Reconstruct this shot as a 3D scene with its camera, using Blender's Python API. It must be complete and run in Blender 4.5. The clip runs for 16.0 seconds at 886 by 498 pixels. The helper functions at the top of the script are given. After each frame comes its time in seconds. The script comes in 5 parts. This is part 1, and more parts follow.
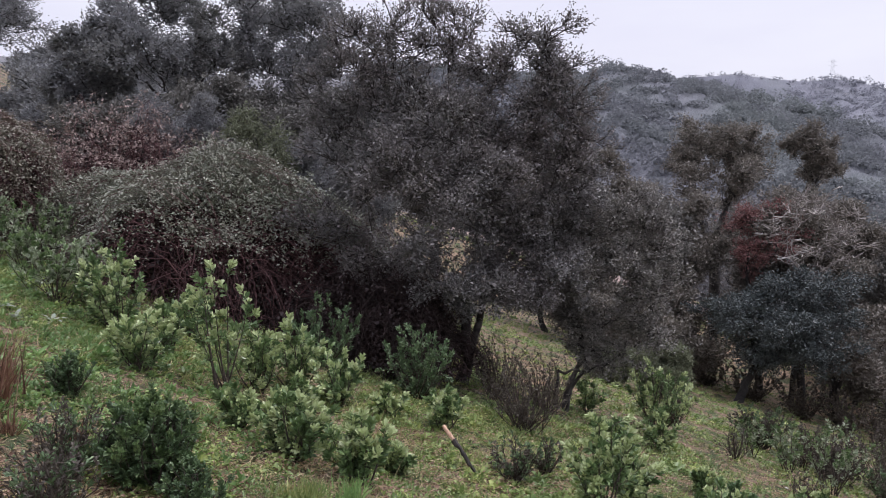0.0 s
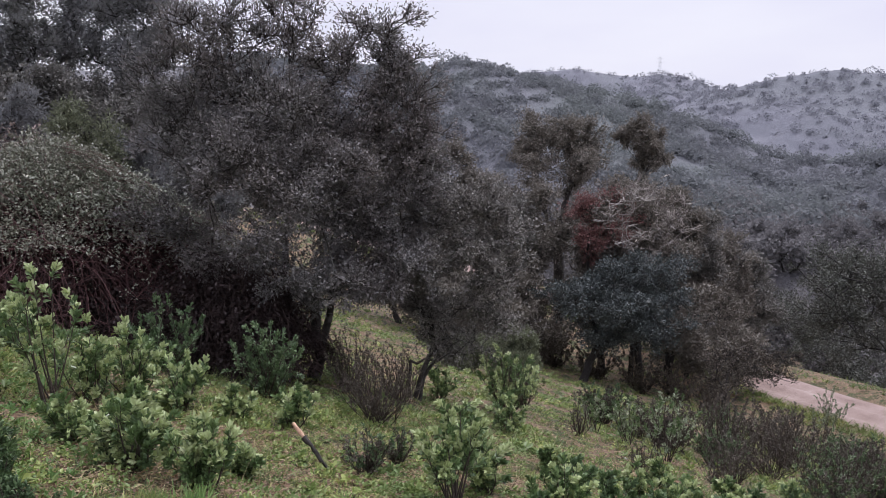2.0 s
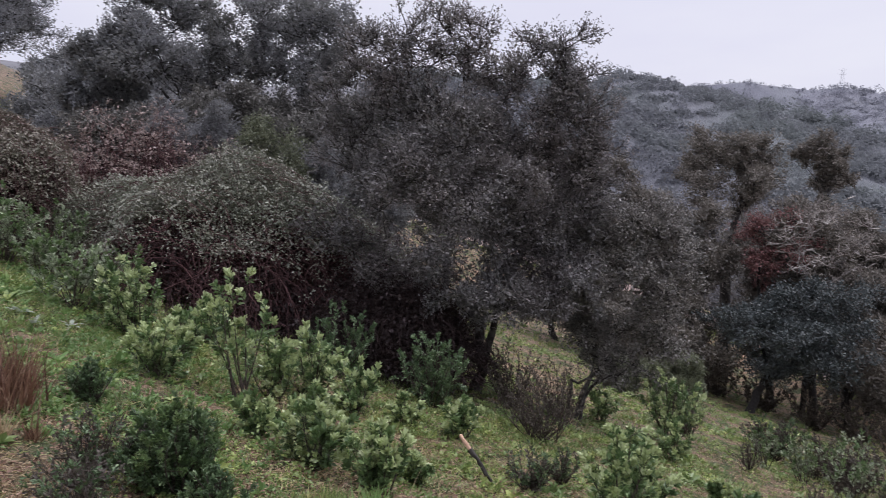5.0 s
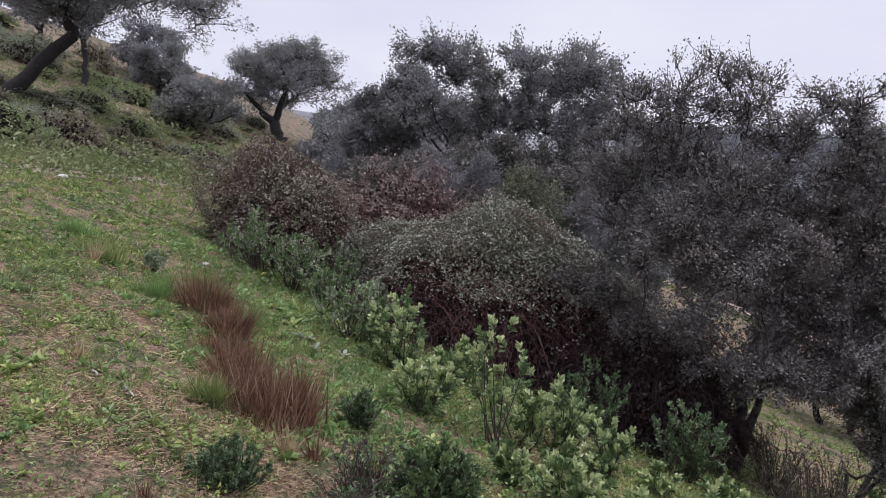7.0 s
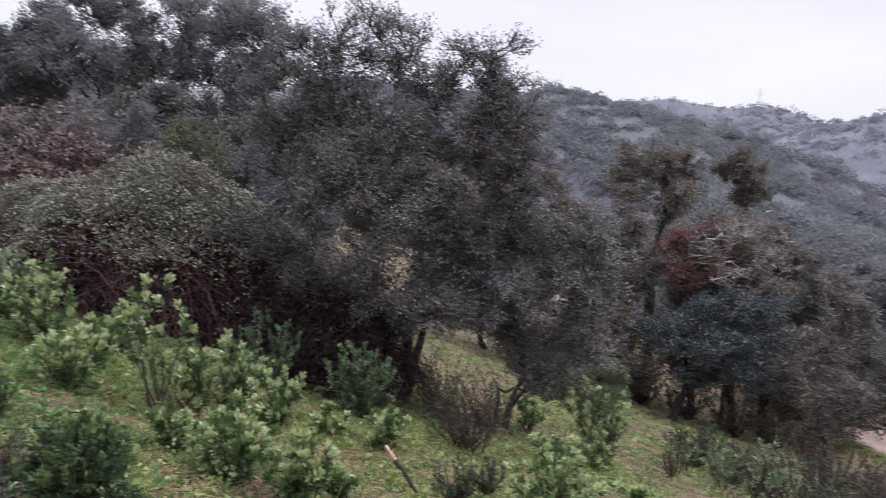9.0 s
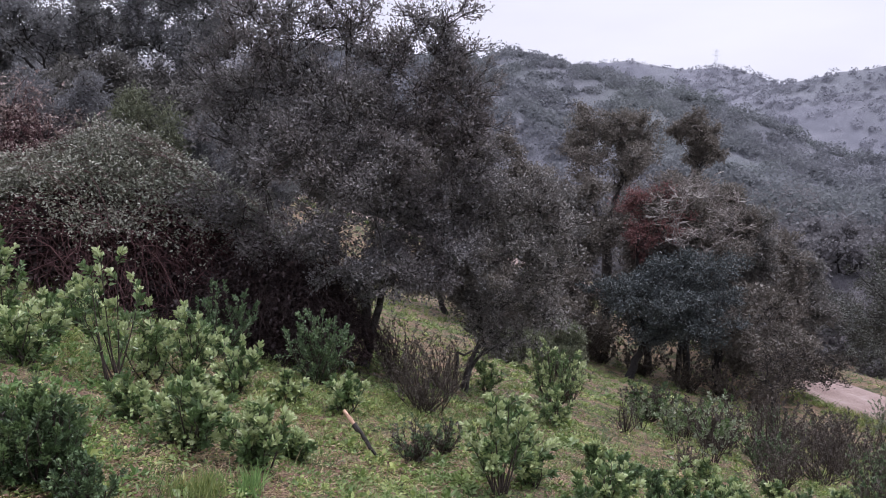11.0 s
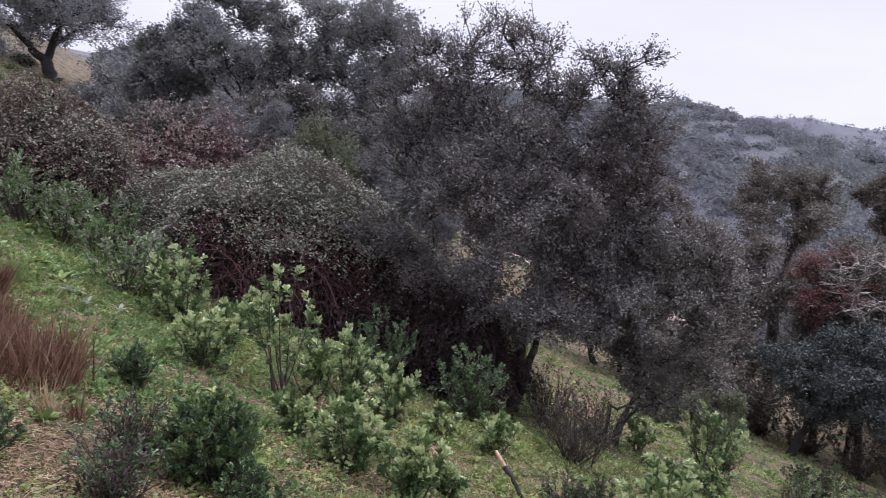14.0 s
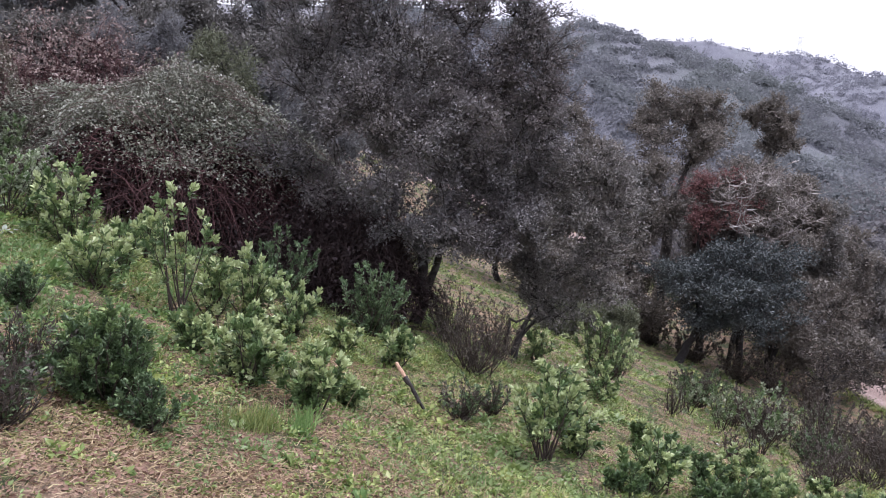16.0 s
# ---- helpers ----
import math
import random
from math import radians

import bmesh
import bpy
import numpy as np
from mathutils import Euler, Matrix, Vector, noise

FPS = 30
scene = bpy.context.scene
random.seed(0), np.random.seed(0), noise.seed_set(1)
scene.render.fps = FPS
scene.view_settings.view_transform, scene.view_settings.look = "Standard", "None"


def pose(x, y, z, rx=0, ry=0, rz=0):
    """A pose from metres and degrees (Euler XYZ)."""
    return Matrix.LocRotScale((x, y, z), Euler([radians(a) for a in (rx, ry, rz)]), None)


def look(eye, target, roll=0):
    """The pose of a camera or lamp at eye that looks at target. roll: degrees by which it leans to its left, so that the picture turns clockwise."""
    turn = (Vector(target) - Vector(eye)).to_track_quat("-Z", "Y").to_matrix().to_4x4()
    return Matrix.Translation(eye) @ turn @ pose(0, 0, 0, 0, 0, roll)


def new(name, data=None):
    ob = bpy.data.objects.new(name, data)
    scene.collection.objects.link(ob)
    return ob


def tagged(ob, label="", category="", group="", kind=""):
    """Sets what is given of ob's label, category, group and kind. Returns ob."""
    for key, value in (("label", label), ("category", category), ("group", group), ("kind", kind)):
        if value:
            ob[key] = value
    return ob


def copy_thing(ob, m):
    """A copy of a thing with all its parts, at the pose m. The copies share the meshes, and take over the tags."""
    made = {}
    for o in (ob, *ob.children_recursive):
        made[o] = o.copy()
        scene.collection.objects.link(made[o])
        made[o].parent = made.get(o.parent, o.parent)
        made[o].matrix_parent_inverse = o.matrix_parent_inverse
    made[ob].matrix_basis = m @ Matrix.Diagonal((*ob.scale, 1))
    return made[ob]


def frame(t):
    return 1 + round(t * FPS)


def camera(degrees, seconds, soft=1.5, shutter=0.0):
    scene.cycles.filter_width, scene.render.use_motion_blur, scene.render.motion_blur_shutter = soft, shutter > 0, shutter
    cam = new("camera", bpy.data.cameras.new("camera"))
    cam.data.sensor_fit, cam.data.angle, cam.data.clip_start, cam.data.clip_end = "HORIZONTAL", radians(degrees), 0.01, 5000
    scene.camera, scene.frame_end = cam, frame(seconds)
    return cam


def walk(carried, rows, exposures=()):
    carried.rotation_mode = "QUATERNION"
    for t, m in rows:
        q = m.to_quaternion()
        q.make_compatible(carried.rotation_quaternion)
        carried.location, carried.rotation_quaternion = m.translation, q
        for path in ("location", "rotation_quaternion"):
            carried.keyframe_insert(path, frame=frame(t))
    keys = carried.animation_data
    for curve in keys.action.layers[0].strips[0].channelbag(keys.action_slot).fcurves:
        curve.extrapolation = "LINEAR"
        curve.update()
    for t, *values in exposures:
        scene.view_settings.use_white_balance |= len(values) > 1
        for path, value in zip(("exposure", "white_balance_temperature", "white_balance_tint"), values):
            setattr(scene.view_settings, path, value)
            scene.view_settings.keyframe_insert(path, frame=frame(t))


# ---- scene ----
cam = camera(58.8, 16.0, soft=0.8, shutter=0.15)
EYE, TILT = 1.5, -7.0
# seconds, x, y, z, yaw, pitch, roll, from the start of the walk
ROWS = [
    (0.0, -0.0000, -0.0000, -0.0000, -0.00, 0.00, 0.00),
    (0.5, 0.0400, 0.0185, -0.0113, -4.15, -0.05, 0.31),
    (1.0, 0.0766, 0.0129, -0.0101, -8.34, -0.19, 0.82),
    (1.5, 0.0774, 0.0160, -0.0169, -9.97, -0.33, 1.56),
    (2.0, 0.0844, 0.0134, -0.0173, -10.60, -0.63, 1.78),
    (2.5, 0.0955, 0.0180, -0.0225, -12.64, -1.50, 1.83),
    (3.0, 0.0920, 0.0279, -0.0243, -15.46, -2.41, 1.76),
    (3.5, 0.0473, 0.0247, -0.0198, -13.01, -3.12, 1.33),
    (4.0, 0.0146, 0.0003, -0.0029, -8.50, -2.74, 0.81),
    (4.5, -0.0219, -0.0100, 0.0181, -5.91, -1.01, 0.84),
    (5.0, -0.1004, -0.0185, 0.0276, 0.53, 0.47, -0.38),
    (5.2, -0.1598, -0.0187, 0.0260, 3.84, 1.11, -1.23),
    (7.3, -0.3274, -0.0112, 0.0506, 18.03, 3.60, -5.40),
    (7.5, -0.3055, 0.0072, 0.0459, 15.29, 3.84, -4.95),
    (8.0, -0.2550, 0.0295, 0.0406, 10.48, 4.18, -3.54),
    (8.5, -0.1804, 0.0379, 0.0260, 5.96, 3.74, -2.53),
    (9.0, -0.0659, 0.0692, 0.0157, -4.49, 1.20, -0.90),
    (9.2, -0.0353, 0.0244, -0.0052, -9.74, 0.59, -1.43),
    (11.3, 0.0161, -0.0650, 0.0199, -6.18, -1.33, 1.08),
    (11.5, 0.0022, -0.0754, 0.0195, -4.07, -0.72, 0.59),
    (12.0, -0.1197, -0.0559, -0.0009, 7.03, -0.92, -1.12),
    (12.5, -0.2118, -0.0764, 0.0044, 16.63, 0.18, -4.08),
    (13.0, -0.2381, -0.0582, 0.0147, 18.54, 0.93, -5.09),
    (13.5, -0.2263, 0.0088, 0.0014, 13.26, 1.74, -5.36),
    (14.0, -0.1669, 0.0343, -0.0041, 3.58, 1.34, -4.74),
    (14.5, -0.1428, 0.0499, -0.0106, 0.55, -0.03, -3.70),
    (15.0, -0.0614, -0.0336, -0.0178, -2.36, -2.11, -2.12),
    (15.5, -0.0121, -0.0032, -0.0281, -4.45, -2.89, -2.60),
    (16.0, -0.0653, -0.0370, -0.0490, -3.04, -3.81, -4.41),
]
# the exposure drifts as the camera turns, in stops
LEVELS = [(0.0, -0.04), (1.5, -0.04), (3.0, -0.1), (3.5, 0.1), (4.0, 0.1), (4.5, 0.05), (5.0, -0.16), (5.2, -0.2), (7.3, -0.13), (8.0, -0.14), (8.5, -0.06), (9.0, 0.1), (9.2, 0.1), (11.5, 0.03), (12.5, 0.06), (13.5, 0.06), (14.5, 0.07), (15.5, 0.3), (16.0, 0.36)]
walk(cam, [(t, pose(0, 0, EYE, TILT) @ pose(x, y, z, 90 + pitch, roll, yaw)) for t, x, y, z, yaw, pitch, roll in ROWS], exposures=[(t, stops, 6350 if t < 10 else 6200, 15 if t < 10 else 18) for t, stops in LEVELS])

# ---- light: an overcast sky ----
world = bpy.data.worlds.new("overcast_sky")
scene.world = world
world.use_nodes = True
wn, wl = world.node_tree.nodes, world.node_tree.links
wn.clear()
w_out, w_bg, w_sky = wn.new("ShaderNodeOutputWorld"), wn.new("ShaderNodeBackground"), wn.new("ShaderNodeTexSky")
w_sky.sky_type, w_sky.sun_disc = "NISHITA", False
w_sky.sun_elevation, w_sky.sun_rotation, w_sky.dust_density = radians(68), radians(69), 4.0
w_scale = wn.new("ShaderNodeVectorMath")
w_scale.operation = "SCALE"
w_scale.inputs["Scale"].default_value = 0.1
w_co, w_map, w_noise, w_ramp, w_mix = (wn.new("ShaderNodeTexCoord"), wn.new("ShaderNodeMapping"), wn.new("ShaderNodeTexNoise"),
                                       wn.new("ShaderNodeValToRGB"), wn.new("ShaderNodeMix"))
w_map.inputs["Scale"].default_value = (1.2, 1.2, 4.0)
w_noise.inputs["Scale"].default_value, w_noise.inputs["Detail"].default_value = 1.6, 5
w_ramp.color_ramp.elements[0].position, w_ramp.color_ramp.elements[1].position = 0.34, 0.66
w_ramp.color_ramp.elements[0].color = (0.82, 0.828, 0.98, 1)
w_ramp.color_ramp.elements[1].color = (0.94, 0.955, 1.04, 1)
w_mix.data_type = "RGBA"
w_mix.inputs["Factor"].default_value = 0.93
wl.new(w_co.outputs["Generated"], w_map.inputs["Vector"])
wl.new(w_map.outputs["Vector"], w_noise.inputs["Vector"])
wl.new(w_noise.outputs["Fac"], w_ramp.inputs["Fac"])
wl.new(w_sky.outputs["Color"], w_scale.inputs[0])
wl.new(w_scale.outputs["Vector"], w_mix.inputs["A"])
wl.new(w_ramp.outputs["Color"], w_mix.inputs["B"])
# an overcast sky is brighter overhead than at the horizon
w_sep, w_range, w_lift = wn.new("ShaderNodeSeparateXYZ"), wn.new("ShaderNodeMapRange"), wn.new("ShaderNodeVectorMath")
w_lift.operation = "SCALE"
w_range.interpolation_type = "SMOOTHSTEP"
for key, value in (("From Min", 0.22), ("From Max", 0.95), ("To Min", 1.0), ("To Max", 1.7)):
    w_range.inputs[key].default_value = value
wl.new(w_co.outputs["Generated"], w_sep.inputs["Vector"])
wl.new(w_sep.outputs["Z"], w_range.inputs["Value"])
wl.new(w_mix.outputs["Result"], w_lift.inputs[0])
wl.new(w_range.outputs["Result"], w_lift.inputs["Scale"])
wl.new(w_lift.outputs["Vector"], w_bg.inputs["Color"])
wl.new(w_bg.outputs["Background"], w_out.inputs["Surface"])
w_bg.inputs["Strength"].default_value = 1.0

sun = new("sun", bpy.data.lights.new("sun", "SUN"))
sun.data.energy, sun.data.angle, sun.data.color = 2.0, radians(20), (1.0, 0.985, 0.985)
sun.matrix_world = look((8, 9, 21), (0, 6, 0))


# ---- materials ----
def material(name):
    m = bpy.data.materials.new(name)
    m.use_nodes = True
    n = m.node_tree.nodes
    return m, n, m.node_tree.links, n["Principled BSDF"]


def ramp(n, stops):
    r = n.new("ShaderNodeValToRGB")
    while len(r.color_ramp.elements) < len(stops):
        r.color_ramp.elements.new(0.5)
    for e, (p, c) in zip(r.color_ramp.elements, stops):
        e.position, e.color = p, (*c, 1)
    return r


def noise_node(n, l, scale, detail=4, rough=0.55):
    co, t = n.new("ShaderNodeTexCoord"), n.new("ShaderNodeTexNoise")
    t.inputs["Scale"].default_value, t.inputs["Detail"].default_value, t.inputs["Roughness"].default_value = scale, detail, rough
    l.new(co.outputs["Object"], t.inputs["Vector"])
    return t


def mixed(n, l, a, b, fac):
    x = n.new("ShaderNodeMix")
    x.data_type = "RGBA"
    for v, s in ((a, "A"), (b, "B"), (fac, "Factor")):
        if isinstance(v, (int, float)):
            x.inputs[s].default_value = v
        elif isinstance(v, tuple):
            x.inputs[s].default_value = (*v, 1)
        else:
            l.new(v, x.inputs[s])
    return x.outputs["Result"]


def leaf_material(name, stops, rough=0.42, through_light=0.2, patch=None, patch_scale=0.8, clump=5.0, share=0.5):
    """Leaves that differ one by one and clump by clump, with a slow drift of tone across the plant."""
    m, n, l, p = material(name)
    geo = n.new("ShaderNodeNewGeometry")
    r = ramp(n, stops)
    spray, spread, both = noise_node(n, l, clump, 2), n.new("ShaderNodeMapRange"), n.new("ShaderNodeMix")
    spread.inputs["From Min"].default_value, spread.inputs["From Max"].default_value = 0.3, 0.7
    l.new(spray.outputs["Fac"], spread.inputs["Value"])
    both.inputs["Factor"].default_value = share
    l.new(geo.outputs["Random Per Island"], both.inputs["A"])
    l.new(spread.outputs["Result"], both.inputs["B"])
    l.new(both.outputs["Result"], r.inputs["Fac"])
    col = r.outputs["Color"]
    if patch:
        t = noise_node(n, l, patch_scale, 3)
        k = ramp(n, [(0.42, (0, 0, 0)), (0.62, (1, 1, 1))])
        l.new(t.outputs["Fac"], k.inputs["Fac"])
        col = mixed(n, l, col, patch, k.outputs["Color"])
    l.new(col, p.inputs["Base Color"])
    p.inputs["Roughness"].default_value = rough
    tr, ms = n.new("ShaderNodeBsdfTranslucent"), n.new("ShaderNodeMixShader")
    l.new(col, tr.inputs["Color"])
    ms.inputs["Fac"].default_value = through_light
    l.new(p.outputs["BSDF"], ms.inputs[1])
    l.new(tr.outputs["BSDF"], ms.inputs[2])
    l.new(ms.outputs["Shader"], n["Material Output"].inputs["Surface"])
    return m


def bark_material(name, dark, light, scale=9.0, lichen=None):
    m, n, l, p = material(name)
    t, s = noise_node(n, l, scale, 6, 0.7), noise_node(n, l, scale * 0.25, 3)
    r = ramp(n, [(0.3, dark), (0.7, light)])
    l.new(t.outputs["Fac"], r.inputs["Fac"])
    col = r.outputs["Color"]
    if lichen:
        k = ramp(n, [(0.50, (0, 0, 0)), (0.60, (1, 1, 1))])
        l.new(s.outputs["Fac"], k.inputs["Fac"])
        col = mixed(n, l, col, lichen, k.outputs["Color"])
    l.new(col, p.inputs["Base Color"])
    p.inputs["Roughness"].default_value = 0.9
    b = n.new("ShaderNodeBump")
    b.inputs["Strength"].default_value, b.inputs["Distance"].default_value = 0.8, 0.02
    l.new(t.outputs["Fac"], b.inputs["Height"])
    l.new(b.outputs["Normal"], p.inputs["Normal"])
    return m


OAK_LEAF = leaf_material("oak_leaf", [(0, (0.087, 0.085, 0.085)), (0.45, (0.165, 0.159, 0.157)), (0.8, (0.262, 0.251, 0.241)), (1, (0.424, 0.407, 0.391))], 0.36, 0.26, (0.183, 0.163, 0.155), 0.7)
BROWN_OAK = leaf_material("brownish_oak_leaf", [(0, (0.096, 0.088, 0.082)), (0.45, (0.184, 0.174, 0.157)), (0.8, (0.287, 0.269, 0.244)), (1, (0.448, 0.430, 0.394))], 0.36, 0.22)
OAK_LEAF_DARK = leaf_material("oak_leaf_dark", [(0, (0.048, 0.059, 0.060)), (0.6, (0.075, 0.090, 0.089)), (1, (0.125, 0.147, 0.142))], 0.5, 0.12)
OAK_LEAF_GREEN = leaf_material("oak_leaf_green", [(0, (0.071, 0.076, 0.063)), (0.6, (0.106, 0.113, 0.094)), (1, (0.172, 0.179, 0.152))], 0.5, 0.18, (0.086, 0.084, 0.069), 0.5)
# oak leaf paled and greyed: haze before the trees, put into colour
HAZED_LEAF = leaf_material("hazed_oak_leaf", [(0, (0.190, 0.194, 0.205)), (0.6, (0.255, 0.260, 0.268)), (1, (0.345, 0.351, 0.356))], 0.6, 0.36, (0.196, 0.198, 0.187), 0.5)
# brown, grey and red leaves: own hues, lightened to stand in for haze
BROWN_LEAF = leaf_material("brown_oak_leaf", [(0, (0.144, 0.130, 0.111)), (0.6, (0.194, 0.175, 0.149)), (1, (0.270, 0.247, 0.211))], 0.6, 0.22)
OAK_LEAF_GREY = leaf_material("oak_leaf_grey", [(0, (0.142, 0.138, 0.126)), (0.6, (0.184, 0.178, 0.162)), (1, (0.250, 0.241, 0.221))], 0.6, 0.22)
LIGHT_LEAF = leaf_material("willowy_leaf", [(0, (0.13, 0.145, 0.09)), (0.6, (0.20, 0.22, 0.14)), (1, (0.28, 0.30, 0.20))], 0.5, 0.25)
RED_LEAF = leaf_material("red_leaf", [(0, (0.165, 0.083, 0.075)), (0.6, (0.247, 0.117, 0.111)), (1, (0.330, 0.195, 0.173))], 0.6, 0.25)
# young tips are paler; light on them and shade inside are added in colour
SHRUB_LEAF = leaf_material("shrub_leaf", [(0, (0.058, 0.104, 0.039)), (0.5, (0.149, 0.226, 0.088)), (0.85, (0.325, 0.429, 0.195)), (1, (0.520, 0.597, 0.337))], 0.28, 0.16, (0.096, 0.156, 0.063), 2.5)
SHRUB_TIP = leaf_material("shrub_tip_leaf", [(0, (0.317, 0.401, 0.180)), (0.6, (0.506, 0.581, 0.295)), (1, (0.697, 0.739, 0.497))], 0.3, 0.25)
SHRUB_GREY = leaf_material("shrub_leaf_grey", [(0, (0.15, 0.18, 0.115)), (0.5, (0.28, 0.33, 0.21)), (1, (0.48, 0.53, 0.38))], 0.34, 0.25)
SHRUB_DARK = leaf_material("shrub_leaf_dark", [(0, (0.048, 0.084, 0.038)), (0.6, (0.120, 0.186, 0.086)), (1, (0.336, 0.432, 0.228))], 0.36, 0.12)
HEATH_LEAF = leaf_material("heath_leaf", [(0, (0.052, 0.043, 0.036)), (0.6, (0.113, 0.095, 0.076)), (1, (0.218, 0.193, 0.147))], 0.5, 0.2)
SCRUB_GREEN = leaf_material("scrub_green_leaf", [(0, (0.176, 0.224, 0.104)), (0.6, (0.264, 0.320, 0.160)), (1, (0.368, 0.424, 0.240))], 0.6, 0.38)
SCRUB_BROWN = leaf_material("scrub_brown_leaf", [(0, (0.184, 0.172, 0.116)), (0.6, (0.272, 0.252, 0.176)), (1, (0.368, 0.344, 0.256))], 0.6, 0.38)
SCRUB_GREY = leaf_material("scrub_grey_leaf", [(0, (0.200, 0.220, 0.152)), (0.6, (0.280, 0.304, 0.216)), (1, (0.368, 0.392, 0.296))], 0.6, 0.38)
BRAMBLE_LEAF = leaf_material("bramble_leaf", [(0, (0.095, 0.105, 0.075)), (0.35, (0.186, 0.202, 0.147)), (0.75, (0.305, 0.319, 0.252)), (1, (0.475, 0.485, 0.408))], 0.28, 0.15, (0.194, 0.194, 0.147), 0.9)
BRAMBLE_MIXED = leaf_material("bramble_mixed_leaf", [(0, (0.078, 0.065, 0.049)), (0.4, (0.185, 0.170, 0.13)), (0.8, (0.30, 0.295, 0.23)), (1, (0.44, 0.43, 0.355))], 0.4, 0.15, (0.20, 0.155, 0.125), 1.1)
# brown bramble leaf, darkened for the shade under and beside the oak
BRAMBLE_SHADED = leaf_material("bramble_leaf_brown_shaded", [(0, (0.024, 0.015, 0.015)), (0.6, (0.046, 0.028, 0.028)), (1, (0.094, 0.068, 0.062))], 0.6, 0.12)
BRAMBLE_RUDDY = leaf_material("bramble_leaf_ruddy", [(0, (0.230, 0.167, 0.149)), (0.6, (0.380, 0.293, 0.265)), (1, (0.540, 0.460, 0.414))], 0.5, 0.25)
# inner leaves near black: the shade within the mound, put into colour
BRAMBLE_CORE_SHADE = leaf_material("bramble_core_shade", [(0, (0.02, 0.012, 0.012)), (1, (0.06, 0.036, 0.034))], 0.8, 0.05)
GRASS = leaf_material("grass_blade", [(0, (0.094, 0.136, 0.041)), (0.45, (0.231, 0.289, 0.092)), (0.8, (0.413, 0.425, 0.165)), (1, (0.625, 0.531, 0.283))], 0.5, 0.3, (0.150, 0.218, 0.083), 0.6)
LUSH = leaf_material("lush_leaf", [(0, (0.085, 0.165, 0.052)), (0.5, (0.205, 0.335, 0.11)), (0.85, (0.34, 0.48, 0.18)), (1, (0.56, 0.64, 0.36))], 0.36, 0.35, (0.15, 0.25, 0.085), 1.1)
GRASS_DRY = leaf_material("dry_straw", [(0, (0.249, 0.171, 0.094)), (0.6, (0.476, 0.363, 0.218)), (1, (0.702, 0.583, 0.386))], 0.7, 0.15)
HERB = leaf_material("slope_herb_leaf", [(0, (0.107, 0.138, 0.058)), (0.45, (0.191, 0.238, 0.100)), (0.75, (0.275, 0.306, 0.146)), (1, (0.367, 0.345, 0.214))], 0.45, 0.3, None, 0.8, 0.6, 0.6)
THATCH = leaf_material("matted_blade", [(0, (0.14, 0.085, 0.06)), (0.3, (0.38, 0.26, 0.17)), (0.5, (0.55, 0.44, 0.26)), (0.68, (0.37, 0.40, 0.14)), (0.85, (0.24, 0.33, 0.10)), (1, (0.72, 0.64, 0.40))], 0.5, 0.25, None, 0.8, 2.6, 0.55)
GRASS_DARK = leaf_material("dark_grass_blade", [(0, (0.035, 0.05, 0.022)), (0.6, (0.085, 0.115, 0.045)), (1, (0.19, 0.22, 0.10))], 0.5, 0.2)
RUSSET = leaf_material("russet_rush", [(0, (0.051, 0.025, 0.017)), (0.4, (0.162, 0.081, 0.051)), (0.8, (0.306, 0.183, 0.119)), (1, (0.544, 0.425, 0.306))], 0.6, 0.25, None, 0.8, 7.0, 0.25)
WEED = leaf_material("weed_leaf", [(0, (0.075, 0.125, 0.034)), (0.45, (0.24, 0.325, 0.095)), (0.8, (0.47, 0.52, 0.18)), (1, (0.72, 0.67, 0.33))], 0.36, 0.3, (0.18, 0.26, 0.09), 1.4)
WEED_PALE = leaf_material("pale_weed_leaf", [(0, (0.262, 0.315, 0.240)), (1, (0.390, 0.420, 0.352))], 0.5, 0.3)
LITTER = leaf_material("leaf_litter", [(0, (0.12, 0.07, 0.05)), (0.6, (0.26, 0.155, 0.11)), (1, (0.45, 0.32, 0.24))], 0.8, 0.1)
# far vegetation paled and blued: haze put into the leaf colour
HAZED_FAR_LEAF = leaf_material("hazed_far_oak_leaf", [(0, (0.172, 0.180, 0.196)), (0.6, (0.198, 0.205, 0.222)), (1, (0.228, 0.234, 0.248))], 0.8, 0.42, (0.195, 0.212, 0.212), 0.022, 0.12)
HAZED_SCRUB = leaf_material("hazed_hill_scrub_leaf", [(0, (0.249, 0.255, 0.289)), (0.6, (0.269, 0.275, 0.309)), (1, (0.292, 0.297, 0.329))], 0.8, 0.42, None, 0.8, 0.06)
# valley leaves lightened towards violet in place of haze
HAZED_VALLEY_LEAF = leaf_material("hazed_valley_oak_leaf", [(0, (0.15, 0.146, 0.152)), (0.6, (0.19, 0.184, 0.188)), (1, (0.25, 0.242, 0.242))], 0.7, 0.4, None, 0.8, 0.5)
BARK = bark_material("oak_bark", (0.020, 0.017, 0.016), (0.07, 0.06, 0.054), 14, (0.11, 0.105, 0.095))
BARK_DARK = bark_material("dark_bark", (0.015, 0.013, 0.013), (0.05, 0.045, 0.043), 12)
BARK_LICHEN = bark_material("lichen_bark", (0.125, 0.106, 0.098), (0.375, 0.338, 0.306), 6, (0.575, 0.537, 0.500))
TWIG = bark_material("twig_bark", (0.032, 0.023, 0.019), (0.10, 0.075, 0.06), 20)
CANE = bark_material("bramble_cane", (0.040, 0.016, 0.018), (0.172, 0.084, 0.084), 2.2)
# the same cane, its colour darkened to stand for shade below the oak
CANE_SHADED = bark_material("shaded_cane", (0.017, 0.009, 0.009), (0.064, 0.038, 0.035), 2.2)
